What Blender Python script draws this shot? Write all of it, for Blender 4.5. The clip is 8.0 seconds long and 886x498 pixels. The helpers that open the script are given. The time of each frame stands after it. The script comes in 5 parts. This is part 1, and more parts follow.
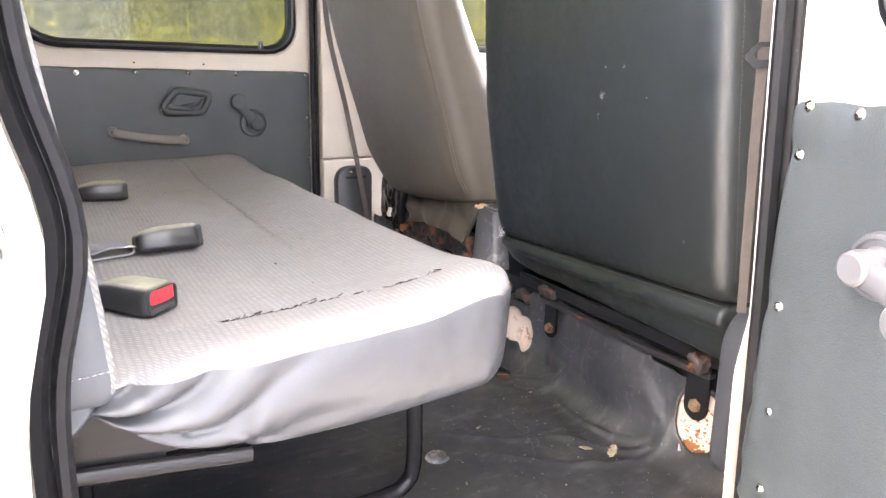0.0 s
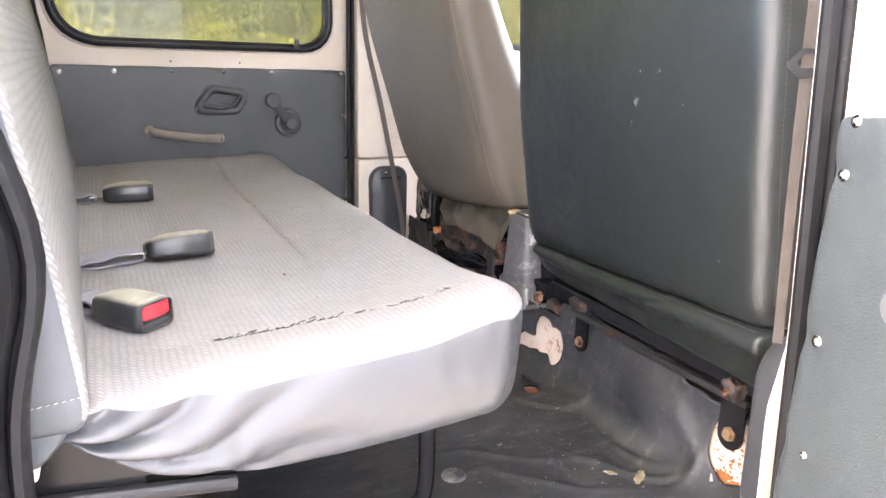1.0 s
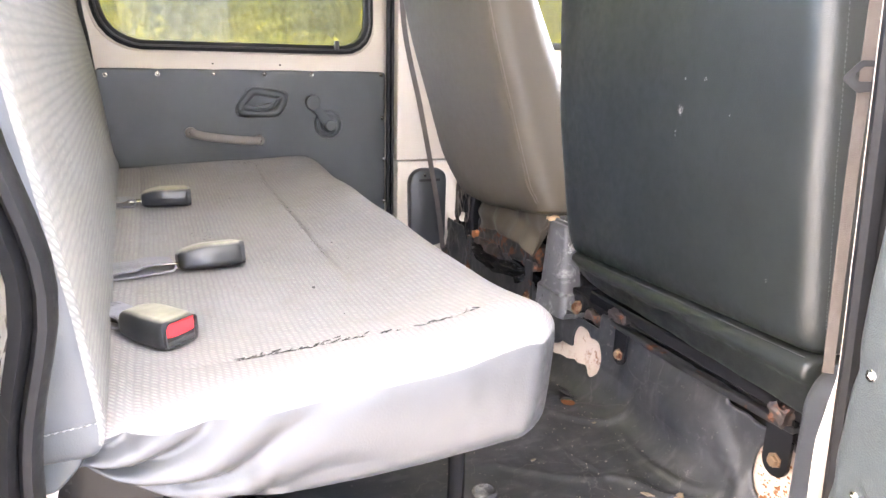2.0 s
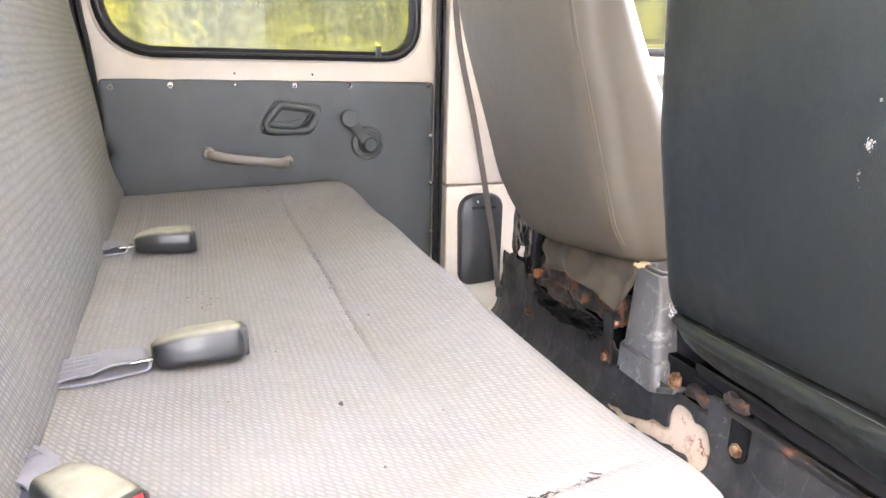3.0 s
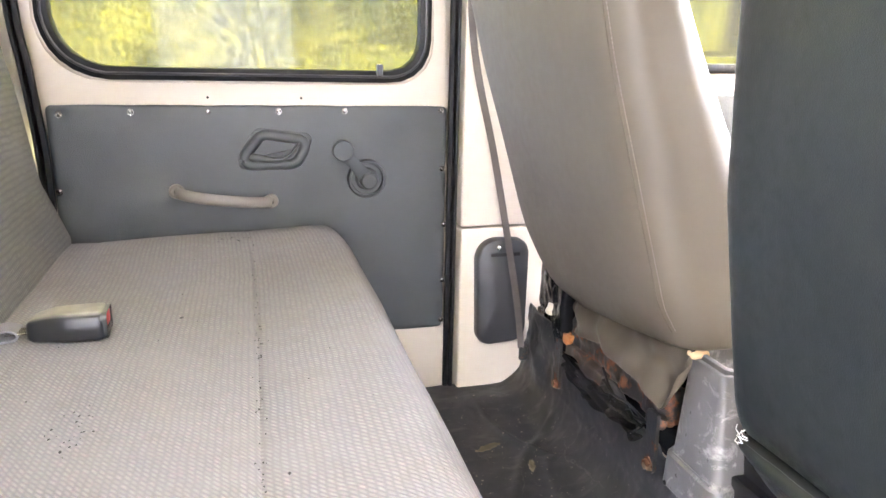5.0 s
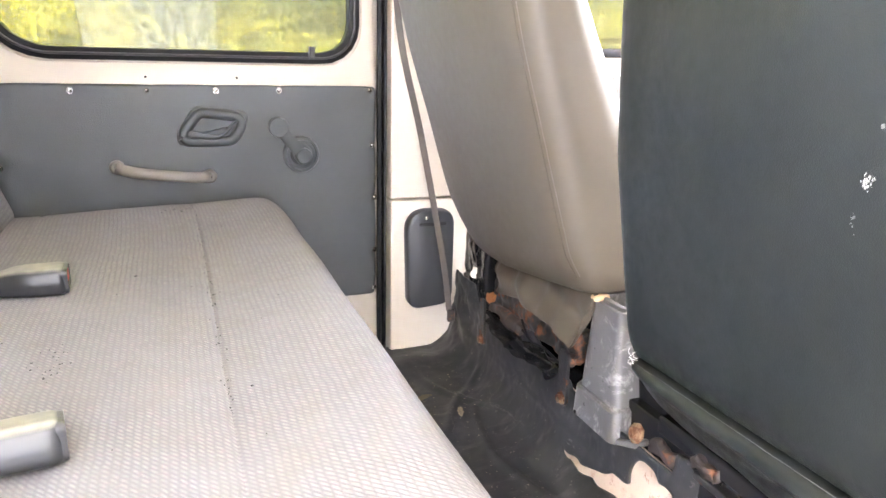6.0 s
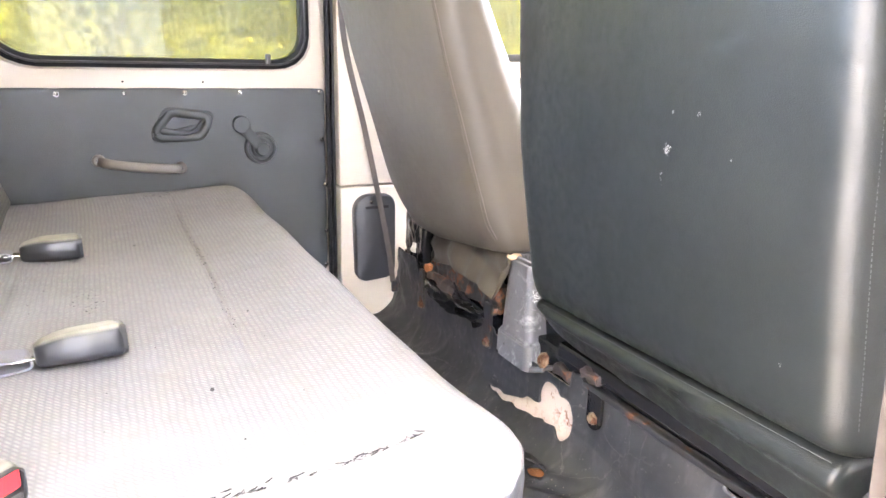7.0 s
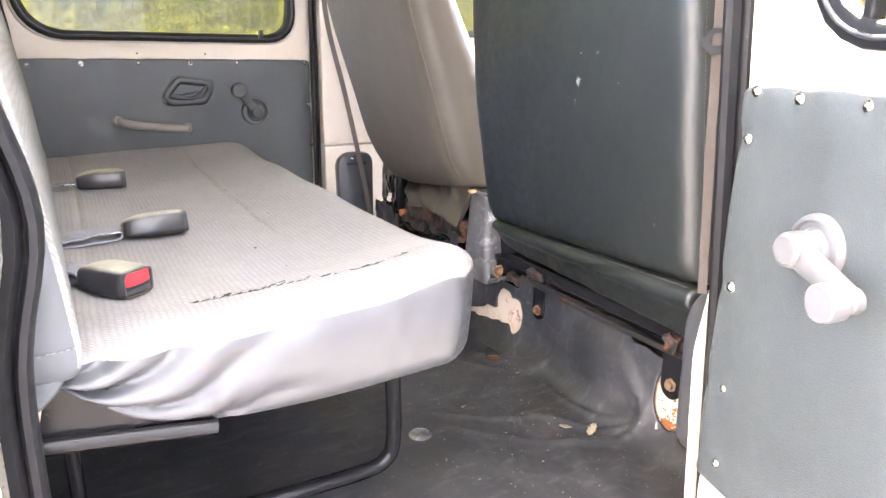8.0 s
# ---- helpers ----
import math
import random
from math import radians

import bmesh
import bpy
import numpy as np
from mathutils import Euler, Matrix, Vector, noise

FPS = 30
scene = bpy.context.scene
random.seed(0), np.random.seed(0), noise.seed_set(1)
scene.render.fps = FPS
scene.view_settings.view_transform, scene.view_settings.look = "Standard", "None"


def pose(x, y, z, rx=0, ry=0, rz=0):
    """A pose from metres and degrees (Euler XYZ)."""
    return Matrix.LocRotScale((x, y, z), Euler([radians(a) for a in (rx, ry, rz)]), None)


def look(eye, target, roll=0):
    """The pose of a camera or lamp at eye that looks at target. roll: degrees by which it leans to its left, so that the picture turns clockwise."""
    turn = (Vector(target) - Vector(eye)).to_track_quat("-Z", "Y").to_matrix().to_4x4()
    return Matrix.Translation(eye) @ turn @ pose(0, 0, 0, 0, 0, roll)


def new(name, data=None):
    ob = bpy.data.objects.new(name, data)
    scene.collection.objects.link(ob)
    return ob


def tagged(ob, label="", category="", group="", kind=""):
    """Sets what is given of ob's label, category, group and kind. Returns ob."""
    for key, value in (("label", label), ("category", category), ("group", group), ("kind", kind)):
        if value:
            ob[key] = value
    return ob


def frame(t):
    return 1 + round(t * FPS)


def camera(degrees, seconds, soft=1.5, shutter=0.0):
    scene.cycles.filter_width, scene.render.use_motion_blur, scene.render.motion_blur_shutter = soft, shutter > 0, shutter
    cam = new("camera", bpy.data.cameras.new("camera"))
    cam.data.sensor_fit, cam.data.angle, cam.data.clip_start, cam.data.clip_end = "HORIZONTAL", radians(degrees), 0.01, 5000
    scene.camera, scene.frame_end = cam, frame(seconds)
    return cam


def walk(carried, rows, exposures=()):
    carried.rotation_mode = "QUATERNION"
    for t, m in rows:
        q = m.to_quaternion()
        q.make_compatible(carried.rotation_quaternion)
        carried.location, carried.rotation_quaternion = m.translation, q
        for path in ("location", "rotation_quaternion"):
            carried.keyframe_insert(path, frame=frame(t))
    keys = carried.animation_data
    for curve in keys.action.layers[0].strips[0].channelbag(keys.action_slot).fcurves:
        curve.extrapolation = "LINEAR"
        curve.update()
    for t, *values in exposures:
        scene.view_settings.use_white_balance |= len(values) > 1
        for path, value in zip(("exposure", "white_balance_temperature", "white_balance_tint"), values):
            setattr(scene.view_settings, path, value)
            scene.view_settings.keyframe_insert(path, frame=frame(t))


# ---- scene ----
cam = camera(65.4, 8.0)
PATH = [
    (0, (0.04, 0.142, 0.681), (1.033, 1.802, 0.173), 1.6),
    (0.5, (0.081, 0.151, 0.689), (1.016, 1.842, 0.171), 1.7),
    (1, (0.109, 0.165, 0.697), (0.972, 1.89, 0.169), 1.8),
    (1.5, (0.123, 0.169, 0.702), (0.928, 1.92, 0.167), 1.9),
    (1.7, (0.124, 0.166, 0.711), (0.904, 1.927, 0.171), 1.9),
    (2.8, (0.202, 0.415, 0.721), (0.869, 2.221, 0.178), 1.1),
    (3, (0.212, 0.492, 0.722), (0.856, 2.307, 0.184), 1.4),
    (3.2, (0.217, 0.536, 0.733), (0.839, 2.358, 0.189), 1.0),
    (3.5, (0.224, 0.595, 0.731), (0.811, 2.43, 0.195), 1.3),
    (4, (0.292, 0.707, 0.753), (0.817, 2.562, 0.222), 1.2),
    (4.2, (0.318, 0.731, 0.761), (0.825, 2.593, 0.235), 1.2),
    (5.3, (0.392, 0.756, 0.751), (0.904, 2.614, 0.218), 1.3),
    (5.5, (0.382, 0.739, 0.749), (0.952, 2.579, 0.213), 1.7),
    (6, (0.344, 0.632, 0.737), (1.047, 2.422, 0.189), 1.6),
    (6.2, (0.325, 0.589, 0.744), (1.067, 2.361, 0.188), 1.4),
    (6.5, (0.299, 0.521, 0.755), (1.096, 2.271, 0.207), 1.5),
    (6.8, (0.265, 0.448, 0.762), (1.105, 2.178, 0.213), 1.3),
    (7, (0.243, 0.378, 0.75), (1.098, 2.104, 0.209), 1.4),
    (7.2, (0.221, 0.316, 0.744), (1.085, 2.034, 0.194), 1.1),
    (7.5, (0.183, 0.199, 0.717), (1.067, 1.909, 0.175), 1.1),
    (7.7, (0.156, 0.145, 0.704), (1.057, 1.843, 0.151), 0.9),
    (8, (0.088, 0.077, 0.69), (1.018, 1.759, 0.138), 0.8),
]
walk(cam, [(t, look(eye, target, roll)) for t, eye, target, roll in PATH], [(0.0, 7.02, 7400, 20), (1.0, 7.18, 7400, 20), (1.7, 7.28, 7400, 20), (2.8, 7.50, 7550, 19), (3.5, 7.63, 7550, 19), (4.2, 7.73, 7550, 19), (5.5, 7.76, 7550, 19), (6.5, 7.83, 7550, 19), (7.0, 7.78, 7400, 20), (7.5, 7.39, 7400, 20), (8.0, 7.31, 7400, 20)])


# ---- world and light ----
world = bpy.data.worlds.new("world")
scene.world = world
world.use_nodes = True
wn = world.node_tree.nodes
sky = wn.new("ShaderNodeTexSky")
sky.sky_type = "NISHITA"
sky.sun_disc = False
sky.sun_elevation = radians(75.6)
sky.sun_rotation = radians(76.0)
sky.air_density, sky.dust_density = 1.0, 2.5
wn["Background"].inputs[1].default_value = 0.08
world.node_tree.links.new(sky.outputs[0], wn["Background"].inputs[0])
sun = new("sun", bpy.data.lights.new("sun", "SUN"))
sun.data.energy, sun.data.angle, sun.data.color = 2.0, radians(0.6), (1.0, 0.95, 0.86)
sun.matrix_basis = look((6.0, 1.5, 24.0), (0, 0, 0))


# ---- materials ----
def mat(name, colour, rough=0.6, metal=0.0, spec=0.5):
    m = bpy.data.materials.new(name)
    m.use_nodes = True
    b = m.node_tree.nodes["Principled BSDF"]
    b.inputs["Base Color"].default_value = (*colour, 1)
    b.inputs["Roughness"].default_value = rough
    b.inputs["Metallic"].default_value = metal
    b.inputs["Specular IOR Level"].default_value = spec
    return m


def node(m, kind, **inputs):
    n = m.node_tree.nodes.new(kind)
    for k, v in inputs.items():
        n.inputs[k.replace("_", " ")].default_value = v
    return n


def link(m, a, b):
    m.node_tree.links.new(a, b)


def coords(m, scale=(1, 1, 1)):
    tc = node(m, "ShaderNodeTexCoord")
    mp = node(m, "ShaderNodeMapping")
    mp.inputs["Scale"].default_value = scale
    link(m, tc.outputs["Object"], mp.inputs["Vector"])
    return mp.outputs["Vector"]


def ramp(m, src, stops):
    r = node(m, "ShaderNodeValToRGB")
    e = r.color_ramp.elements
    while len(e) < len(stops):
        e.new(0.5)
    for i, (p, c) in enumerate(stops):
        e[i].position = p
        e[i].color = (*c, 1) if not isinstance(c, (int, float)) else (c, c, c, 1)
    link(m, src, r.inputs[0])
    return r.outputs[0]


def noise_tex(m, vec, scale, detail=3.0, rough=0.55):
    n = node(m, "ShaderNodeTexNoise", Scale=scale, Detail=detail, Roughness=rough)
    link(m, vec, n.inputs["Vector"])
    return n.outputs["Fac"]


def mixcol(m, fac, a, b, mode="MIX"):
    n = m.node_tree.nodes.new("ShaderNodeMix")
    n.data_type, n.blend_type = "RGBA", mode
    for sock, v in ((n.inputs[0], fac), (n.inputs[6], a), (n.inputs[7], b)):
        if isinstance(v, (int, float)):
            sock.default_value = v
        elif isinstance(v, tuple):
            sock.default_value = (*v, 1)
        else:
            link(m, v, sock)
    return n.outputs[2]


def maths(m, op, a, b=0.0):
    n = m.node_tree.nodes.new("ShaderNodeMath")
    n.operation = op
    for sock, v in zip(n.inputs, (a, b)):
        if isinstance(v, (int, float)):
            sock.default_value = v
        else:
            link(m, v, sock)
    return n.outputs[0]


def bump(m, height, strength=0.3, distance=0.001, under=None):
    n = node(m, "ShaderNodeBump", Strength=strength, Distance=distance)
    link(m, height, n.inputs["Height"])
    if under is not None:
        link(m, under, n.inputs["Normal"])
    return n.outputs["Normal"]


def bsdf(m):
    return m.node_tree.nodes["Principled BSDF"]


def vinyl(name, colour, rough=0.45, grain=900.0, grain_strength=0.25, stain=0.3, scuff=None, scuff_amount=0.62, spread=0.10):
    """Leathercloth: cell grain, broad unevenness of tone and pale rubbed marks."""
    m = mat(name, colour, rough)
    v = coords(m)
    cells = node(m, "ShaderNodeTexVoronoi", Scale=grain)
    cells.feature = "F1"
    link(m, v, cells.inputs["Vector"])
    broad = noise_tex(m, v, 6.0, 4.0)
    fine = noise_tex(m, v, 60.0, 3.0)
    dark = tuple(c * (1 - stain) for c in colour)
    col = mixcol(m, ramp(m, broad, [(0.35, 0.0), (0.7, 1.0)]), dark, colour)
    if scuff:
        marks = node(m, "ShaderNodeTexNoise", Scale=24.0, Detail=6.0, Roughness=0.72, Distortion=0.6)
        link(m, v, marks.inputs["Vector"])
        col = mixcol(m, ramp(m, marks.outputs["Fac"], [(scuff_amount, 0.0), (scuff_amount + 0.12, 0.7)]), col, scuff)
    link(m, col, bsdf(m).inputs["Base Color"])
    r = ramp(m, fine, [(0.3, max(rough - spread * 0.9, 0.05)), (0.75, min(rough + spread * 1.2, 1.0))])
    link(m, r, bsdf(m).inputs["Roughness"])
    soft = bump(m, broad, 0.25, 0.006)
    link(m, bump(m, cells.outputs["Distance"], grain_strength, 0.0006, soft), bsdf(m).inputs["Normal"])
    return m


def rubber(name, colour):
    """Old rubber sheet: dusty smears, wrinkled skin, thin pale scratches and chalky scuffs."""
    m = mat(name, colour, 0.4)
    v = coords(m)
    broad = noise_tex(m, v, 5.0, 5.0, 0.62)
    dust = node(m, "ShaderNodeTexNoise", Scale=14.0, Detail=4.0, Roughness=0.6, Distortion=0.4)
    link(m, v, dust.inputs["Vector"])
    grime = noise_tex(m, v, 90.0, 4.0, 0.7)
    bent = node(m, "ShaderNodeVectorMath")
    bent.operation = "MULTIPLY_ADD"
    link(m, dust.outputs["Color"], bent.inputs[0])
    bent.inputs[1].default_value = (0.05, 0.05, 0.05)
    link(m, v, bent.inputs[2])
    lines = []
    for scale, width, gate in ((7.0, 0.008, 0.54),):
        cells = node(m, "ShaderNodeTexVoronoi", Scale=scale)
        cells.feature = "DISTANCE_TO_EDGE"
        link(m, bent.outputs[0], cells.inputs["Vector"])
        lines.append(maths(m, "MULTIPLY", ramp(m, cells.outputs["Distance"], [(0.002, 1.0), (width, 0.0)]), ramp(m, noise_tex(m, v, scale * 0.6, 2.0), [(gate, 0.0), (gate + 0.06, 1.0)])))
    # smears drawn out along the van
    smear = noise_tex(m, coords(m, (9.0, 26.0, 14.0)), 1.6, 3.0, 0.5)
    chalk = noise_tex(m, coords(m, (1.0, 0.45, 1.0)), 46.0, 5.0, 0.8)
    wrinkle = node(m, "ShaderNodeTexVoronoi", Scale=22.0)
    wrinkle.feature = "SMOOTH_F1"
    link(m, bent.outputs[0], wrinkle.inputs["Vector"])
    col = mixcol(m, ramp(m, broad, [(0.32, 0.0), (0.68, 1.0)]), tuple(c * 0.8 for c in colour), tuple(c * 1.05 for c in colour))
    col = mixcol(m, ramp(m, dust.outputs["Fac"], [(0.45, 0.0), (0.80, 0.4)]), col, (0.085, 0.080, 0.077))
    col = mixcol(m, ramp(m, smear, [(0.56, 0.0), (0.74, 0.22)]), col, (0.20, 0.19, 0.185))
    col = mixcol(m, ramp(m, grime, [(0.62, 0.0), (0.74, 0.45)]), col, (0.28, 0.255, 0.23))
    col = mixcol(m, maths(m, "MULTIPLY", ramp(m, chalk, [(0.66, 0.0), (0.76, 0.4)]), ramp(m, broad, [(0.5, 0.0), (0.6, 1.0)])), col, (0.46, 0.45, 0.44))
    col = mixcol(m, maths(m, "MULTIPLY", lines[0], 0.16), col, (0.30, 0.28, 0.26))
    link(m, col, bsdf(m).inputs["Base Color"])
    link(m, ramp(m, noise_tex(m, v, 11.0, 3.0, 0.5), [(0.30, 0.40), (0.72, 0.56)]), bsdf(m).inputs["Roughness"])
    soft = bump(m, noise_tex(m, v, 7.0, 1.5, 0.4), 0.25, 0.012)
    soft = bump(m, wrinkle.outputs["Distance"], 0.05, 0.004, soft)
    link(m, bump(m, grime, 0.15, 0.0012, soft), bsdf(m).inputs["Normal"])
    return m


def painted(name, colour, rough=0.35, dirt=(0.35, 0.25, 0.14), dirt_from=0.62, rust=None):
    """Car paint with grime and, where asked, rust spots."""
    m = mat(name, colour, rough)
    v = coords(m)
    broad = noise_tex(m, v, 5.0, 5.0, 0.6)
    fine = noise_tex(m, v, 45.0, 5.0, 0.65)
    col = mixcol(m, ramp(m, broad, [(0.4, 0.0), (0.75, 0.35)]), colour, tuple(c * 0.86 for c in colour))
    col = mixcol(m, ramp(m, fine, [(dirt_from, 0.0), (dirt_from + 0.14, 0.55)]), col, dirt)
    if rust:
        spots = noise_tex(m, v, 30.0, 6.0, 0.7)
        col = mixcol(m, ramp(m, spots, [(rust, 0.0), (rust + 0.07, 1.0)]), col, (0.20, 0.065, 0.02))
    link(m, col, bsdf(m).inputs["Base Color"])
    link(m, ramp(m, fine, [(0.3, rough - 0.06), (0.8, rough + 0.25)]), bsdf(m).inputs["Roughness"])
    link(m, bump(m, fine, 0.08, 0.001), bsdf(m).inputs["Normal"])
    return m


def fabric(name, turned=False):
    """Woven seat cloth: short pale threads in slanting rows over a darker ground."""
    m = mat(name, (0.4, 0.38, 0.36), 0.95, 0.0, 0.15)
    v = coords(m)
    flat = node(m, "ShaderNodeAttribute")
    flat.attribute_name = "flat"
    sep = node(m, "ShaderNodeSeparateXYZ")
    wavy = node(m, "ShaderNodeTexNoise", Scale=30.0, Detail=4.0)
    link(m, v, wavy.inputs["Vector"])
    link(m, flat.outputs["Vector"], sep.inputs[0])
    a, b = (sep.outputs["Z"], sep.outputs["Y"]) if turned else (sep.outputs["X"], sep.outputs["Y"])
    # ribs side by side, each of short slanting threads, every second rib shifted by half a thread
    row = maths(m, "ADD", maths(m, "MULTIPLY", a, 136.0 if not turned else 96.0), maths(m, "MULTIPLY", wavy.outputs["Fac"], 0.9))
    fold = maths(m, "FRACT", row)
    shift = maths(m, "MULTIPLY", maths(m, "FLOOR", row), 0.37)
    along = maths(m, "MULTIPLY", b, 150.0 if not turned else 165.0)
    slant = maths(m, "ADD", maths(m, "ADD", along, shift), maths(m, "MULTIPLY", fold, 1.15))
    thread = maths(m, "PINGPONG", maths(m, "MULTIPLY", slant, 2.0), 1.0)
    fibre = maths(m, "PINGPONG", maths(m, "MULTIPLY", slant, 8.0), 1.0)
    cut = maths(m, "PINGPONG", maths(m, "MULTIPLY", row, 2.0), 1.0)
    weave = maths(m, "MULTIPLY", ramp(m, thread, [(0.15, 0.0), (0.68, 1.0)]), ramp(m, cut, [(0.02, 0.15), (0.62, 1.0)]))
    weave = maths(m, "MULTIPLY", weave, ramp(m, fibre, [(0.0, 0.72), (0.7, 1.0)]))
    cell = node(m, "ShaderNodeCombineXYZ")
    link(m, maths(m, "FLOOR", row), cell.inputs["X"])
    link(m, maths(m, "FLOOR", slant), cell.inputs["Y"])
    chance = node(m, "ShaderNodeTexWhiteNoise")
    link(m, cell.outputs[0], chance.inputs["Vector"])
    wear = noise_tex(m, v, 9.0, 4.0, 0.6)
    # worn patches where the pattern is rubbed flat
    weave = maths(m, "MULTIPLY", weave, ramp(m, chance.outputs["Value"], [(0.0, 0.55), (0.8, 1.0)]))
    flatter = ramp(m, wear, [(0.42, 0.0), (0.66, 0.45)])
    weave = maths(m, "ADD", maths(m, "MULTIPLY", weave, maths(m, "SUBTRACT", 1.0, flatter)), maths(m, "MULTIPLY", flatter, 0.55))
    broad = noise_tex(m, v, 4.0, 4.0)
    mid = noise_tex(m, v, 22.0, 5.0, 0.7)
    speck = noise_tex(m, v, 420.0, 2.0)
    base = mixcol(m, ramp(m, broad, [(0.3, 0.0), (0.7, 1.0)]), (0.248, 0.237, 0.221), (0.259, 0.257, 0.256))
    tint = noise_tex(m, v, 150.0, 2.0)
    base = mixcol(m, ramp(m, tint, [(0.54, 0.0), (0.72, 0.35)]), base, (0.39, 0.285, 0.295))
    base = mixcol(m, ramp(m, tint, [(0.28, 0.30), (0.44, 0.0)]), base, (0.27, 0.315, 0.28))
    base = mixcol(m, ramp(m, speck, [(0.5, 0.0), (0.72, 0.35)]), base, (0.20, 0.19, 0.225))
    if turned:
        base = mixcol(m, 1.0, base, (1.0, 1.02, 0.99), "MULTIPLY")
    col = mixcol(m, weave, mixcol(m, 0.88 if turned else 0.58, base, (0.12, 0.125, 0.13) if turned else (0.105, 0.105, 0.115)), base)
    col = mixcol(m, ramp(m, mid, [(0.50, 0.0), (0.78, 0.42)]), col, (0.165, 0.15, 0.137))
    link(m, col, bsdf(m).inputs["Base Color"])
    link(m, bump(m, weave, 0.5, 0.0010, bump(m, mid, 0.15, 0.004)), bsdf(m).inputs["Normal"])
    bsdf(m).inputs["Sheen Weight"].default_value = 0.03
    return m


def rusty(name, colour, amount, rough=0.55, metal=0.0, lumps=0.5):
    m = mat(name, colour, rough, metal)
    v = coords(m)
    n1 = noise_tex(m, v, 28.0, 6.0, 0.7)
    n2 = noise_tex(m, v, 140.0, 3.0, 0.6)
    rustcol = mixcol(m, n2, (0.045, 0.020, 0.012), (0.25, 0.10, 0.048))
    fac = ramp(m, n1, [(amount, 0.0), (amount + 0.08, 1.0)])
    link(m, mixcol(m, fac, colour, rustcol), bsdf(m).inputs["Base Color"])
    link(m, ramp(m, fac, [(0.0, rough), (1.0, 0.9)]), bsdf(m).inputs["Roughness"])
    link(m, bump(m, n2, lumps, 0.0015), bsdf(m).inputs["Normal"])
    return m


def glass(name, dirt=0.05, haze=0.0, tint=(1.0, 1.0, 1.0)):
    m = bpy.data.materials.new(name)
    m.use_nodes = True
    nt = m.node_tree
    nt.nodes.remove(nt.nodes["Principled BSDF"])
    out = nt.nodes["Material Output"]
    clear = node(m, "ShaderNodeBsdfTransparent", Color=(*tint, 1))
    gloss = node(m, "ShaderNodeBsdfGlossy", Roughness=0.02)
    film = node(m, "ShaderNodeBsdfTranslucent", Color=(0.9, 0.9, 0.85, 1))
    v = coords(m)
    streak = noise_tex(m, coords(m, (7, 7, 2.2)), 3.0, 6.0, 0.7)
    mixa = node(m, "ShaderNodeMixShader")
    link(m, ramp(m, streak, [(0.3, dirt * 0.5), (0.75, dirt * 1.6)]), mixa.inputs[0])
    if haze:
        blur = node(m, "ShaderNodeBsdfRefraction", Roughness=0.20, IOR=1.12, Color=(*tint, 1))
        mixh = node(m, "ShaderNodeMixShader", Fac=haze)
        link(m, clear.outputs[0], mixh.inputs[1])
        link(m, blur.outputs[0], mixh.inputs[2])
        clear = mixh
    link(m, clear.outputs[0], mixa.inputs[1])
    link(m, film.outputs[0], mixa.inputs[2])
    mixb = node(m, "ShaderNodeMixShader")
    fres = node(m, "ShaderNodeFresnel", IOR=1.3)
    link(m, fres.outputs[0], mixb.inputs[0])
    link(m, mixa.outputs[0], mixb.inputs[1])
    link(m, gloss.outputs[0], mixb.inputs[2])
    link(m, mixb.outputs[0], out.inputs["Surface"])
    return m


M_FABRIC = fabric("seat_cloth")
M_FABRIC_BACK = fabric("backrest_cloth", True)
M_VINYL_LIGHT = vinyl("light_grey_vinyl", (0.056, 0.059, 0.065), 0.38, 420, 0.15, 0.08)
M_VINYL_GREY = vinyl("blue_grey_vinyl", (0.056, 0.066, 0.078), 0.45, 700, 0.2, 0.15)
M_VINYL_PALE = vinyl("pale_lining", (0.52, 0.47, 0.44), 0.8, 500, 0.2, 0.2)
M_THREAD_GREY = mat("grey_thread", (0.21, 0.22, 0.235), 0.8)
M_THREAD_PALE = mat("pale_grey_thread", (0.10, 0.105, 0.105), 0.8)
M_THREAD_DULL = mat("dull_black_thread", (0.075, 0.08, 0.08), 0.7)
M_VINYL_BLACK = vinyl("black_vinyl", (0.0150, 0.0178, 0.0170), 0.37, 650, 0.30, 0.2)
bsdf(M_VINYL_BLACK).inputs["Specular IOR Level"].default_value = 0.5
M_VINYL_TAUPE = vinyl("taupe_vinyl", (0.080, 0.067, 0.050), 0.48, 900, 0.10, 0.14, spread=0.03)
bsdf(M_VINYL_TAUPE).inputs["Specular IOR Level"].default_value = 0.35
M_PANEL = vinyl("door_panel_vinyl", (0.056, 0.064, 0.065), 0.38, 520, 0.6, 0.2)
M_MAT = rubber("rubber_mat", (0.020, 0.0213, 0.0235))
bsdf(M_MAT).inputs["Specular IOR Level"].default_value = 0.6
M_CREAM = painted("cream_paint", (0.56, 0.505, 0.425), 0.35, (0.40, 0.30, 0.20), 0.68)
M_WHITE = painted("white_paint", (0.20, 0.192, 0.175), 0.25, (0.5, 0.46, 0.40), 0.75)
M_LINER = painted("headliner", (0.80, 0.78, 0.73), 0.7, (0.6, 0.55, 0.48), 0.75)
M_BARE = painted("worn_floor_paint", (0.58, 0.475, 0.385), 0.6, (0.36, 0.19, 0.13), 0.54, 0.59)
M_RUBBER = vinyl("seal_rubber", (0.010, 0.0105, 0.012), 0.50, 400, 0.1, 0.25, (0.09, 0.087, 0.083), 0.64)
M_PLASTIC_BLACK = vinyl("black_plastic", (0.040, 0.042, 0.045), 0.33, 1200, 0.15, 0.10, spread=0.02)
# buckle plastic: upward faces carry dust and a top sheen put into the colour
M_BUCKLE = mat("black_plastic_dust_and_sheen", (0.020, 0.0205, 0.022), 0.35)
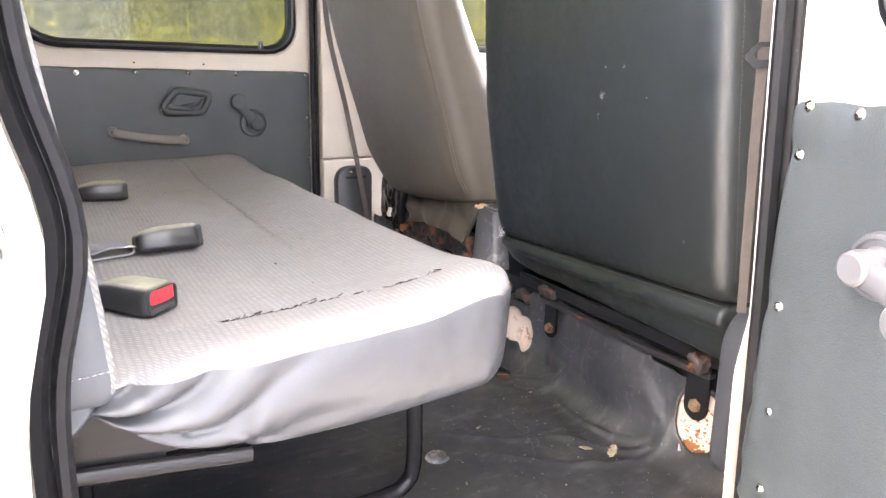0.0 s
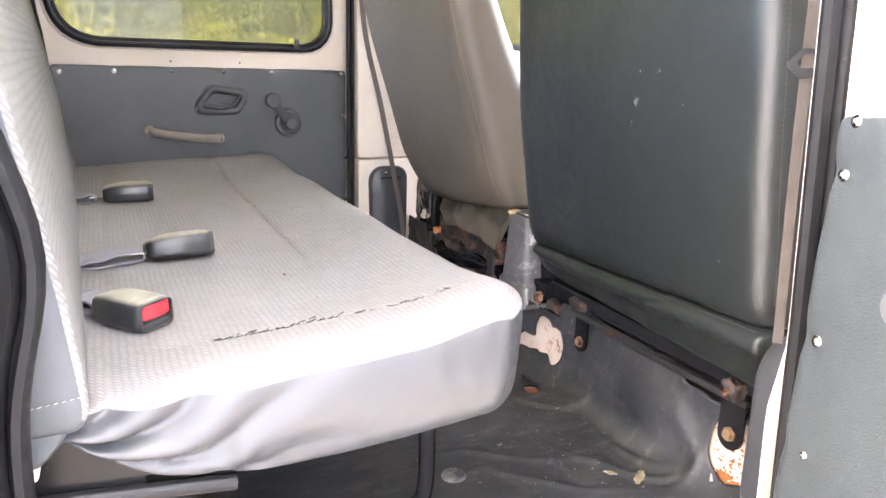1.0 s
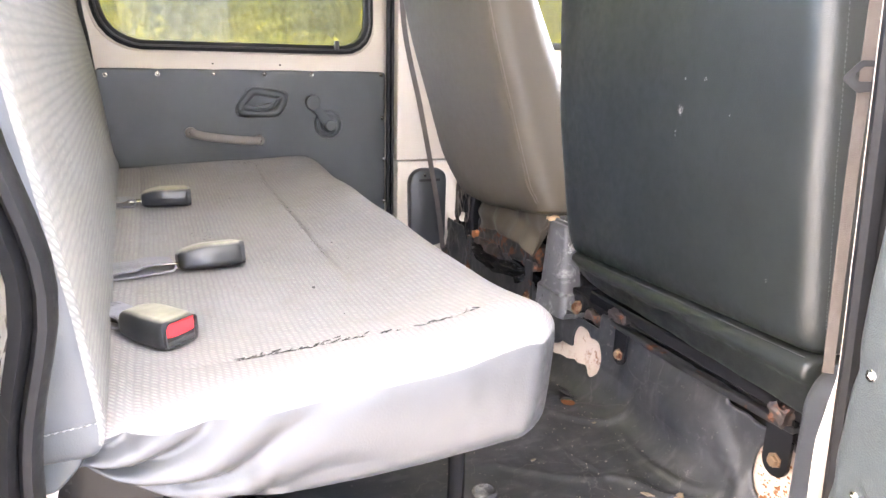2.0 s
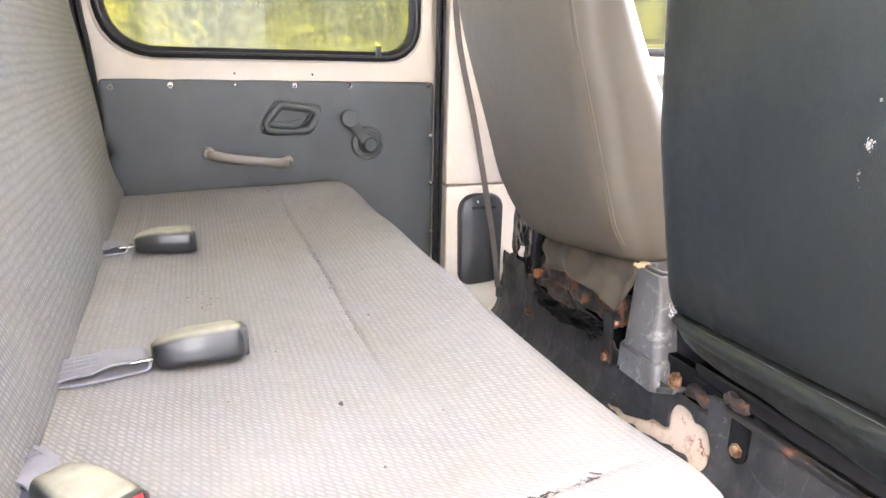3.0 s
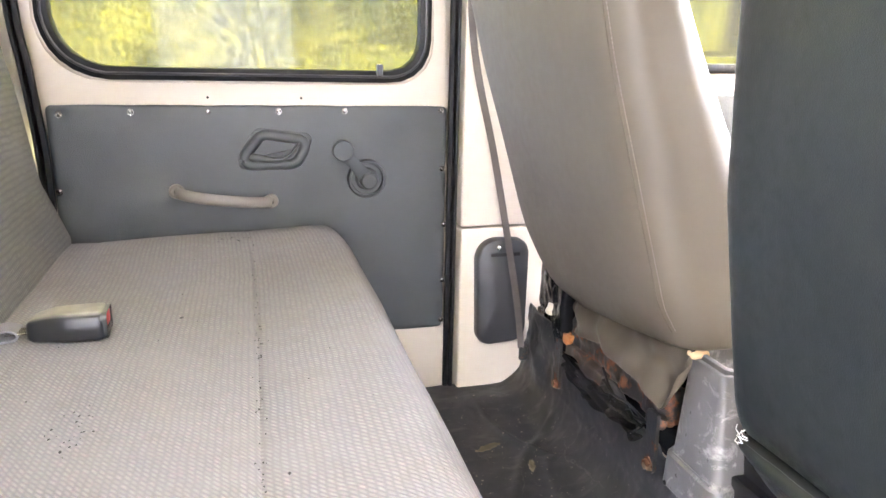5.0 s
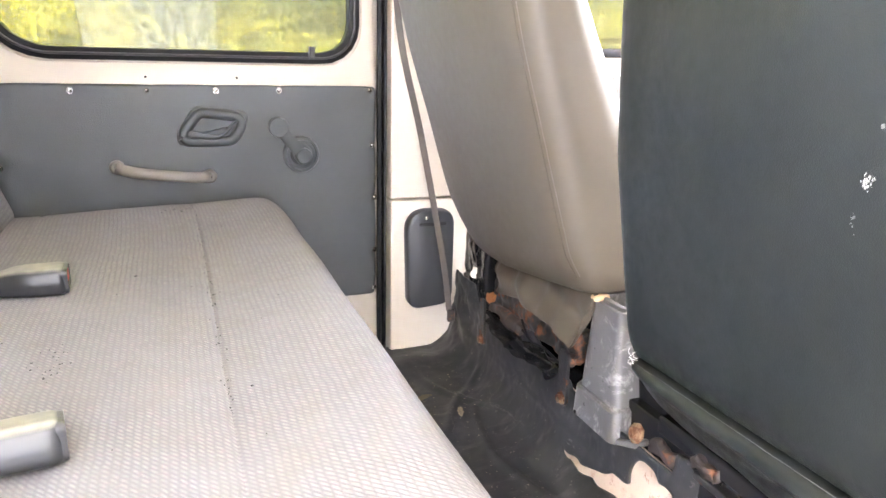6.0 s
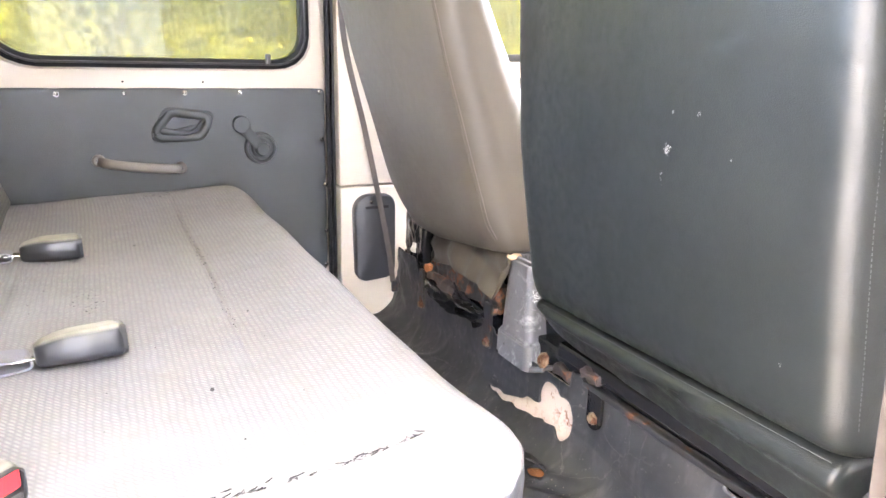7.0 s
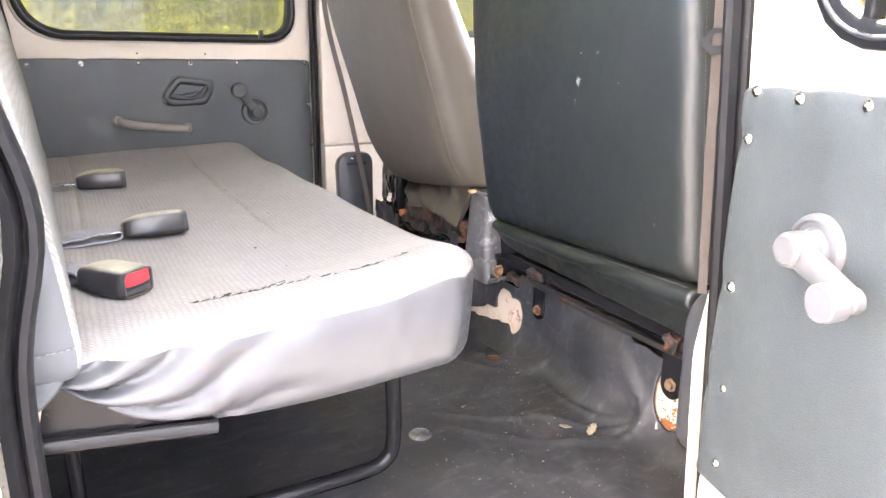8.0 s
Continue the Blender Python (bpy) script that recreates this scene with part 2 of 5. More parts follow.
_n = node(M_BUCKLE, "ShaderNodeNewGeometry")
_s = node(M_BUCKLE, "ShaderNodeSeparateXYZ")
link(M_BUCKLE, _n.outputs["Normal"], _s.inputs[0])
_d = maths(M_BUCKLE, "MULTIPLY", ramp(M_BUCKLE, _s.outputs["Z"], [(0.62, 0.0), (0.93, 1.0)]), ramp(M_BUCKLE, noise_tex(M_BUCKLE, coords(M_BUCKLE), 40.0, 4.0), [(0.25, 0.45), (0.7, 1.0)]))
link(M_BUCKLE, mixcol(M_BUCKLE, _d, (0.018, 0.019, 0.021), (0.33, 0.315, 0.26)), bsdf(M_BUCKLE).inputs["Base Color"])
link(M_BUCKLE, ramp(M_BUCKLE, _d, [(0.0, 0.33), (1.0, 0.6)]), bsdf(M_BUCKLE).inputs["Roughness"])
M_PLASTIC_GREY = vinyl("grey_plastic", (0.125, 0.123, 0.122), 0.36, 1200, 0.15, 0.3, (0.36, 0.35, 0.34), 0.55)
M_PLASTIC_TAUPE = vinyl("taupe_plastic", (0.21, 0.188, 0.165), 0.42, 1200, 0.15, 0.1)
M_PLASTIC_PALE = vinyl("pale_grey_plastic", (0.105, 0.104, 0.106), 0.4, 1200, 0.1, 0.08)
M_TRIM = vinyl("dark_trim_plastic", (0.054, 0.061, 0.062), 0.46, 1200, 0.1, 0.08)
M_RED = mat("red_plastic", (0.75, 0.035, 0.045), 0.32)
M_STEEL = rusty("screw_steel", (0.50, 0.49, 0.47), 0.66, 0.25, 1.0)
M_BRACKET = vinyl("scratched_black_paint", (0.012, 0.012, 0.013), 0.20, 300, 0.04, 0.2, (0.16, 0.155, 0.15), 0.70)
M_BLACK_METAL = rusty("black_painted_steel", (0.012, 0.012, 0.013), 0.80, 0.20, 0.0, 0.06)
M_BLACK_RUSTY = rusty("rust_spotted_steel", (0.016, 0.016, 0.017), 0.58, 0.4)
M_FRAME = rusty("flaking_frame_paint", (0.012, 0.012, 0.012), 0.50, 0.5)
M_RUST = rusty("rusted_steel", (0.030, 0.022, 0.019), 0.54, 0.6)
M_RUST_ORANGE = rusty("orange_rust", (0.28, 0.105, 0.035), 0.52, 0.9)
M_BOLT = rusty("rusted_bolt", (0.26, 0.17, 0.10), 0.50, 0.45, 0.5)
M_BELT = vinyl("belt_webbing", (0.085, 0.072, 0.064), 0.8, 1500, 0.4, 0.15)
M_BELT_GREY = vinyl("grey_webbing", (0.19, 0.19, 0.22), 0.75, 1500, 0.4, 0.12)
M_THREAD = mat("white_thread", (0.62, 0.62, 0.60), 0.8)
M_THREAD_DARK = mat("dark_thread", (0.02, 0.02, 0.022), 0.8)
M_FOAM = painted("seat_foam", (0.66, 0.45, 0.26), 0.9)
M_GLASS = glass("dusty_glass")
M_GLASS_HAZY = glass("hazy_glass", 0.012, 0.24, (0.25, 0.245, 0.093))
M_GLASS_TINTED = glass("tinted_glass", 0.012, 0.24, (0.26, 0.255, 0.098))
# near-black that paints the shade inside small holes and slots
M_HOLE_SHADE = mat("hole_shade", (0.012, 0.012, 0.012), 0.8)

for m in (M_BRACKET, M_RUBBER, M_BLACK_METAL):
    bsdf(m).inputs["Specular IOR Level"].default_value = 0.18


# ---- mesh helpers ----
ROOT = {}


def thing(name, place, label, category, group="", kind="", turn=None):
    ob = new(name)
    ob.empty_display_size = 0.05
    ob.matrix_basis = turn if turn is not None else Matrix.Translation(place)
    ROOT[ob.name] = ob.matrix_basis.copy()
    return tagged(ob, label, category, group, kind)


def mesh_of(name, bm, material, sharp=38):
    me = bpy.data.meshes.new(name)
    for f in bm.faces:
        f.smooth = True
    bm.to_mesh(me)
    bm.free()
    me.set_sharp_from_angle(angle=radians(sharp))
    me.materials.append(material)
    return me


def part(name, bm, material, parent, label="", world=True, sharp=38):
    """One mesh object under a thing or a part; world: its corners are given in the world, else in the thing's own frame."""
    m = ROOT[parent.name]
    if world:
        bm.transform(m.inverted())
    ob = new(name, mesh_of(name, bm, material, sharp))
    ob.parent = parent
    ROOT[ob.name] = m
    return tagged(ob, label)


def piece(name, me, m, parent, label=""):
    """A repeat that shares its mesh, at m in the parent's frame."""
    ob = new(name, me)
    ob.parent = parent
    ob.matrix_basis = m
    ROOT[ob.name] = ROOT[parent.name] @ m
    return tagged(ob, label)


def whole(name, bm, material, label, category, kind="", group="", sharp=38):
    ob = new(name, mesh_of(name, bm, material, sharp))
    ROOT[ob.name] = Matrix()
    return tagged(ob, label, category, group, kind)


def join(*bms):
    out = bms[0]
    for b in bms[1:]:
        me = bpy.data.meshes.new("tmp")
        b.to_mesh(me)
        b.free()
        out.from_mesh(me)
        bpy.data.meshes.remove(me)
    return out


def from_lists(verts, faces, flat=None):
    bm = bmesh.new()
    layer = bm.verts.layers.float_vector.new("flat") if flat else None
    vs = [bm.verts.new(v) for v in verts]
    if flat:
        for v, p in zip(vs, flat):
            v[layer] = p
    for f in faces:
        try:
            bm.faces.new([vs[i] for i in f])
        except ValueError:
            pass
    bmesh.ops.remove_doubles(bm, verts=bm.verts, dist=1e-6)
    bmesh.ops.recalc_face_normals(bm, faces=bm.faces)
    return bm


def axis_steps(lo, hi, r, n, extra=()):
    out = [lo + r * k for k in (0.0, 0.2, 0.45, 0.72)] if r > 0 else []
    out += [lo + r + (hi - lo - 2 * r) * i / n for i in range(n + 1)]
    out += [hi - r * k for k in (0.72, 0.45, 0.2, 0.0)] if r > 0 else []
    # no slivers beside the extra lines
    out = [v for v in out if v in (lo, hi) or all(abs(v - e) > 0.0018 for e in extra)]
    out = sorted(set(round(v, 5) for v in (*out, *extra)))
    return out


def soft_box(lo, hi, r, n=(1, 1, 1), fn=None, extra=((), (), ()), keep=None, cloth=None):
    """A box with rounded edges on a grid; r: one radius or one an axis; fn bends its points; keep picks faces by their middle (before bending)."""
    lo, hi = Vector(lo), Vector(hi)
    r = Vector((r, r, r)) if isinstance(r, (int, float)) else Vector(r)
    r = Vector([min(r[i], (hi[i] - lo[i]) / 2.001) for i in range(3)])
    steps = [axis_steps(lo[i], hi[i], r[i], n[i], extra[i]) for i in range(3)]
    index, verts, faces, flat = {}, [], [], []

    def corner(p):
        key = tuple(round(c, 5) for c in p)
        if key not in index:
            q = Vector(p)
            inner = Vector([min(max(q[i], lo[i] + r[i]), hi[i] - r[i]) for i in range(3)])
            d = Vector([(q[i] - inner[i]) / r[i] if r[i] > 0 else 0 for i in range(3)])
            if d.length > 1e-6:
                d = d.normalized() * min(1.0, max(abs(c) for c in d))
                q = inner + Vector([d[i] * r[i] for i in range(3)])
            index[key] = len(verts)
            verts.append(fn(q) if fn else q)
            if cloth is not None:
                # the point on the cover laid out flat
                u = Vector(p)
                for i in range(3):
                    if i != cloth and p[i] >= hi[i] - 1e-6:
                        u[i] += hi[cloth] - p[cloth]
                    elif i != cloth and p[i] <= lo[i] + 1e-6:
                        u[i] -= hi[cloth] - p[cloth]
                flat.append(u)
        return index[key]

    for ax in range(3):
        u, w = [a for a in range(3) if a != ax]
        for side in (lo[ax], hi[ax]):
            for i in range(len(steps[u]) - 1):
                for j in range(len(steps[w]) - 1):
                    quad, mid = [], Vector()
                    for a, b in ((i, j), (i + 1, j), (i + 1, j + 1), (i, j + 1)):
                        p = [0, 0, 0]
                        p[ax], p[u], p[w] = side, steps[u][a], steps[w][b]
                        mid += Vector(p) / 4
                        quad.append(p)
                    if keep is None or keep(mid):
                        faces.append([corner(p) for p in quad])
    return from_lists(verts, faces, flat)


def smooth_line(pts, n=8):
    """A soft curve through the given points."""
    pts = [Vector(p) for p in pts]
    out = []
    for i in range(len(pts) - 1):
        p0, p1, p2, p3 = pts[max(i - 1, 0)], pts[i], pts[i + 1], pts[min(i + 2, len(pts) - 1)]
        for k in range(n):
            t = k / n
            out.append(0.5 * ((2 * p1) + (p2 - p0) * t + (2 * p0 - 5 * p1 + 4 * p2 - p3) * t * t + (3 * p1 - p0 - 3 * p2 + p3) * t ** 3))
    return out + [pts[-1]]


def sweep(pts, profile, up=(0, 0, 1), closed=False, cap=True):
    """A profile of (side, up) pairs carried along a line; up: which way the profile's second axis leans."""
    pts = [Vector(p) for p in pts]
    n, verts, faces, k = len(pts), [], [], len(profile)
    for i, p in enumerate(pts):
        a, b = (pts[i - 1], pts[(i + 1) % n]) if closed else (pts[max(i - 1, 0)], pts[min(i + 1, n - 1)])
        t = (b - a).normalized()
        side = t.cross(Vector(up))
        side = side.normalized() if side.length > 1e-4 else t.orthogonal().normalized()
        top = side.cross(t)
        verts += [p + side * s + top * h for s, h in profile]
    for i in range(n if closed else n - 1):
        for j in range(k):
            a, b = i * k, ((i + 1) % n) * k
            faces.append((a + j, a + (j + 1) % k, b + (j + 1) % k, b + j))
    if cap and not closed:
        faces += [tuple(range(k))[::-1], tuple(range((n - 1) * k, n * k))]
    return from_lists(verts, faces)


def ring_profile(r, seg=12, flat=1.0):
    return [(r * math.cos(2 * math.pi * i / seg), r * flat * math.sin(2 * math.pi * i / seg)) for i in range(seg)]


def tube(pts, r, seg=12, up=(0.13, 0.21, 0.97), closed=False):
    return sweep(pts, ring_profile(r, seg), up, closed)


def strap(pts, width, thick, up):
    """A flat band; up: its face's normal."""
    w, h = width / 2, thick / 2
    return sweep(pts, [(-w, -h * 0.4), (-w * 0.94, -h), (w * 0.94, -h), (w, -h * 0.4), (w, h * 0.4), (w * 0.94, h), (-w * 0.94, h), (-w, h * 0.4)], up)


def turned(profile, seg=24, m=None):
    """A body of revolution about z, from (radius, height) pairs."""
    verts, faces, k = [], [], len(profile)
    for i in range(seg):
        a = 2 * math.pi * i / seg
        verts += [Vector((r * math.cos(a), r * math.sin(a), h)) for r, h in profile]
    for i in range(seg):
        for j in range(k - 1):
            a, b = i * k, ((i + 1) % seg) * k
            faces.append((a + j, b + j, b + j + 1, a + j + 1))
    bm = from_lists(verts, faces)
    bmesh.ops.holes_fill(bm, edges=[e for e in bm.edges if e.is_boundary], sides=0)
    bmesh.ops.recalc_face_normals(bm, faces=bm.faces)
    if m is not None:
        bm.transform(m)
    return bm


def rounded_poly(corners, n=7):
    """Corners of (x, z, radius) to a loop with round corners."""
    out, k = [], len(corners)
    for i, (x, z, r) in enumerate(corners):
        p = Vector((x, z))
        a, b = Vector(corners[i - 1][:2]) - p, Vector(corners[(i + 1) % k][:2]) - p
        a, b = a.normalized(), b.normalized()
        half = a.angle(b) / 2
        d = r / math.tan(half)
        s, e = p + a * d, p + b * d
        for j in range(n + 1):
            t = j / n
            out.append((1 - t) ** 2 * s + 2 * t * (1 - t) * (p * 0.75 + (s + e) / 2 * 0.25) + t * t * e)
    return out


def reach(centre, angle, loop):
    d = Vector((math.cos(angle), math.sin(angle)))
    best = 0.0
    for i in range(len(loop)):
        a, b = loop[i - 1] - centre, loop[i] - centre
        e = b - a
        den = d.x * e.y - d.y * e.x
        if abs(den) < 1e-9:
            continue
        t = (a.x * e.y - a.y * e.x) / den
        s = (a.x * d.y - a.y * d.x) / den
        if -1e-6 <= s <= 1 + 1e-6 and t > best:
            best = t
    return centre + d * best


def holed(outer, inner, y0, y1, seg=96, lip=0.0):
    """A plate in the x-z plane between two loops, from y0 to y1; lip rounds its front edges at y0."""
    c = sum(inner, Vector((0, 0))) / len(inner)
    angles = sorted(set([round(2 * math.pi * i / seg - math.pi, 4) for i in range(seg)] + [round(math.atan2((p - c).y, (p - c).x), 4) for p in outer if len(outer) < 30]))
    s = 1 if y1 > y0 else -1
    verts, faces = [], []
    for a in angles:
        o, i = reach(c, a, outer), reach(c, a, inner)
        d = (o - i).normalized() * lip
        row = [(i, y1), (i, y0 + s * lip), (i + d * 0.3, y0 + s * lip * 0.3), (i + d, y0), (o - d, y0), (o - d * 0.3, y0 + s * lip * 0.3), (o, y0 + s * lip), (o, y1)] if lip else [(i, y1), (i, y0), (o, y0), (o, y1)]
        verts += [Vector((p.x, y, p.y)) for p, y in row]
    k, n = len(row), len(angles)
    for i in range(n):
        for j in range(k):
            a, b = i * k, ((i + 1) % n) * k
            faces.append((a + j, a + (j + 1) % k, b + (j + 1) % k, b + j))
    return from_lists(verts, faces)


def slab(loop, y0, y1):
    """A filled plate in the x-z plane."""
    n = len(loop)
    verts = [Vector((p.x, y0, p.y)) for p in loop] + [Vector((p.x, y1, p.y)) for p in loop]
    faces = [tuple(range(n)), tuple(range(n, 2 * n))] + [(i, (i + 1) % n, n + (i + 1) % n, n + i) for i in range(n)]
    return from_lists(verts, faces)


def pillow(loop, y0, y1, lip):
    """A plate in the x-z plane with a rounded front edge at y0."""
    c = sum(loop, Vector((0, 0))) / len(loop)
    s, n = (1 if y1 > y0 else -1), len(loop)
    verts, faces = [], []
    for grow, y in ((0.0, y1), (0.0, y0 + s * lip), (0.3, y0 + s * lip * 0.35), (1.0, y0)):
        for p in loop:
            q = p - (p - c).normalized() * lip * grow
            verts.append(Vector((q.x, y, q.y)))
    for r in range(3):
        faces += [(r * n + i, r * n + (i + 1) % n, (r + 1) * n + (i + 1) % n, (r + 1) * n + i) for i in range(n)]
    verts += [Vector((c.x, y0, c.y)), Vector((c.x, y1, c.y))]
    faces += [(3 * n + i, 3 * n + (i + 1) % n, 4 * n) for i in range(n)] + [(i, (i + 1) % n, 4 * n + 1) for i in range(n)]
    return from_lists(verts, faces)


def box(lo, hi, r=0.004):
    return soft_box(lo, hi, r)


def rect(x0, z0, x1, z1, r=0.0):
    return rounded_poly([(x0, z0, r), (x1, z0, r), (x1, z1, r), (x0, z1, r)]) if r else [Vector(p) for p in ((x0, z0), (x1, z0), (x1, z1), (x0, z1))]


def bell(d, w):
    return math.exp(-(d / w) ** 2)


def wob(x, y, z=0.0, s=1.0):
    return noise.noise(Vector((x * s, y * s, z * s + 3.1)))


# ---- the van's body ----
ROOF = 1.33


def structure(name, bm, material, label, category):
    return whole(name, bm, material, label, category, "structure")


# ground out of view, its colour lowered to cut light bounced into the doorway
structure("ground", box((-60, -60, -0.62), (60, 60, -0.55), 0), painted("darkened_ground", (0.050, 0.048, 0.046), 0.9, (0.065, 0.06, 0.055), 0.6), "unseen ground, kept dark to bounce less light", "ground")
structure("ceiling", soft_box((-0.34, 0.56, ROOF), (1.60, 2.30, ROOF + 0.05), 0.02), M_LINER, "off-white headliner under the roof of the van", "ceiling")
# the window is unseen, assumed and sized to bring sky light onto the seats
rear_wall = thing("wall_rear", (-0.31, 1.45, -0.06), "cream painted rear bulkhead with an assumed window that lets light in", "wall", kind="structure")
ry90 = Matrix(((0, 1, 0, 0), (1, 0, 0, 0), (0, 0, 1, 0), (0, 0, 0, 1)))


def cross(bm):
    """Turns a plate of the x-z plane into the y-z plane."""
    bm.transform(ry90)
    bmesh.ops.recalc_face_normals(bm, faces=bm.faces)
    return bm


part("bulkhead", cross(holed(rect(0.60, -0.06, 2.29, ROOF), rect(0.74, 0.70, 1.62, 1.27, 0.07), -0.28, -0.34)), M_CREAM, rear_wall)
pane = part("pane", cross(slab(rect(0.74, 0.70, 1.62, 1.27, 0.07), -0.312, -0.308)), M_GLASS, rear_wall)
pane.visible_shadow = False
structure("wall_front", box((1.90, 0.66, -0.06), (1.96, 2.24, 0.78)), M_PLASTIC_BLACK, "black dashboard wall at the front of the cab", "wall")

# far side: rear pillar, middle pillar and the front door's frame
structure("pillar_rear", box((-0.28, 2.19, -0.06), (-0.028, 2.27, ROOF)), M_CREAM, "cream painted pillar behind the rear door", "pillar")
pillar_far = thing("pillar_middle", (0.90, 2.20, -0.06), "cream painted door pillar with a pressed seam and grime", "pillar", kind="structure")
part("upper_panel", soft_box((0.812, 2.17, 0.398), (1.01, 2.27, ROOF), 0.006), M_CREAM, pillar_far)
part("jamb", box((0.780, 2.268, -0.06), (0.830, 2.29, ROOF), 0), M_CREAM, pillar_far)
part("lower_panel", soft_box((0.812, 2.166, -0.06), (1.03, 2.27, 0.394), 0.006), M_CREAM, pillar_far)
structure("sill_far", soft_box((-0.28, 2.14, -0.09), (1.9, 2.28, -0.012), 0.015), M_CREAM, "cream painted door sill", "sill")
front_door = thing("front_door", (1.4, 2.24, -0.01), "closed front door with dark vinyl panel and cream frame", "door")
part("shell", holed([Vector(p) for p in ((1.012, -0.008), (1.895, -0.008), (1.895, 0.78), (1.60, ROOF - 0.002), (1.012, ROOF - 0.002))], rounded_poly([(1.06, 0.752, 0.06), (1.80, 0.752, 0.06), (1.56, 1.27, 0.06), (1.06, 1.27, 0.06)]), 2.225, 2.27, lip=0.006), M_CREAM, front_door)
part("trim_panel", soft_box((1.05, 2.205, 0.10), (1.87, 2.222, 0.69), 0.006), M_PANEL, front_door, "dark grey vinyl trim panel")
part("window_seal", holed(rounded_poly([(1.045, 0.735, 0.07), (1.83, 0.735, 0.07), (1.57, 1.285, 0.07), (1.045, 1.285, 0.07)]), rounded_poly([(1.068, 0.758, 0.055), (1.785, 0.758, 0.055), (1.55, 1.262, 0.055), (1.068, 1.262, 0.055)]), 2.212, 2.245, lip=0.005), M_RUBBER, front_door)
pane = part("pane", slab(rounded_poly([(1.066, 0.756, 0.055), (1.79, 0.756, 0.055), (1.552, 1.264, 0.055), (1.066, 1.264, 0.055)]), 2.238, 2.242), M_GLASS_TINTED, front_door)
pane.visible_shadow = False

# near side: rear quarter, middle pillar, front door, sill
quarter = thing("rear_quarter_panel", (-0.12, 0.63, -0.06), "white painted body side beside the door opening", "body panel", kind="structure")


def rear_edge(z):
    """Where the door opening's rear edge runs."""
    return 0.026 + 0.026 * bell(z - 0.560, 0.085) - 0.03 * max(0.0, z - 0.72) / 0.3


quarter_pts = [(-0.34, -0.06), *[(rear_edge(-0.06 + 1.39 * i / 40) - 0.012, -0.06 + 1.39 * i / 40) for i in range(41)], (-0.34, ROOF)]
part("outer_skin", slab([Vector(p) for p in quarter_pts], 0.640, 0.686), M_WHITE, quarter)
striker = thing("door_striker", (0.007, 0.640, 0.578), "small grey steel door striker on the body edge", "striker")
part("striker_plate", soft_box((-0.015, 0.632, 0.557), (0.017, 0.6395, 0.599), 0.003), M_STEEL, striker)
part("striker_pin", turned([(0.0, 0.0), (0.008, 0.0), (0.008, 0.012), (0.011, 0.014), (0.011, 0.019), (0.0, 0.020)], 16, Matrix.Translation((0.009, 0.632, 0.578)) @ pose(0, 0, 0, 90, 0, 0)), M_PLASTIC_GREY, striker)


def front_edge(z):
    """Where the door opening's front edge runs."""
    return 0.776 + 0.038 * min(max((0.78 - z) / 0.36, 0), 1) + 0.030 * min(max((0.42 - z) / 0.36, 0), 1)


pillar_near = thing("pillar_near", (0.88, 0.66, -0.06), "cream painted door pillar with a narrow pinch flange", "pillar", kind="structure")
edge = [(front_edge(-0.06 + 1.39 * i / 40) + 0.012, -0.06 + 1.39 * i / 40) for i in range(41)]
part("pillar_skin", slab([Vector(p) for p in [*edge, (1.0, ROOF), (1.0, -0.06)]], 0.625, 0.672), M_CREAM, pillar_near)
flange = [(front_edge(z) - 0.034 * min(1, max(0, (0.43 - z) / 0.12)) - 0.001, z) for z in [-0.06 + 0.5 * i / 20 for i in range(21)]]
part("pinch_flange", slab([Vector(p) for p in [*flange, (front_edge(0.44) + 0.014, 0.44), (front_edge(-0.06) + 0.014, -0.06)]], 0.651, 0.654), M_CREAM, pillar_near, "bare cream flange edge")
structure("sill_near", soft_box((0.02, 0.60, -0.10), (0.88, 0.675, -0.004), 0.012), M_CREAM, "cream painted door sill of the open doorway", "sill")
structure("header_near", soft_box((-0.02, 0.60, 1.26), (0.98, 0.66, ROOF - 0.001), 0.012), M_CREAM, "cream painted header above the open doorway", "header")
near_front_door = thing("front_door", (1.4, 0.63, -0.06), "closed front door on the open side of the van", "door")
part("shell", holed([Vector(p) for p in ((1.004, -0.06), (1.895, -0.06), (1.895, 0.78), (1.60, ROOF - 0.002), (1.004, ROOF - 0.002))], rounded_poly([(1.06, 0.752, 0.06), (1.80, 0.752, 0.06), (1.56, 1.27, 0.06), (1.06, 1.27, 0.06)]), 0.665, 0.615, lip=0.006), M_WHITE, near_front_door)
pane = part("pane", slab(rounded_poly([(1.064, 0.756, 0.055), (1.79, 0.756, 0.055), (1.552, 1.264, 0.055), (1.064, 1.264, 0.055)]), 0.638, 0.642), M_GLASS, near_front_door)
pane.visible_shadow = False
windscreen = thing("windscreen", (1.93, 1.45, 0.78), "windscreen pane over the dashboard", "windscreen")
pane = part("pane", from_lists([Vector((1.905 - 0.305 * k + dx, y, 0.782 + 0.546 * k)) for dx in (0, 0.006) for k in (0, 1) for y in (0.67, 2.225)], [(0, 1, 3, 2), (4, 5, 7, 6), (0, 1, 5, 4), (2, 3, 7, 6), (0, 2, 6, 4), (1, 3, 7, 5)]), M_GLASS, windscreen)
pane.visible_shadow = False


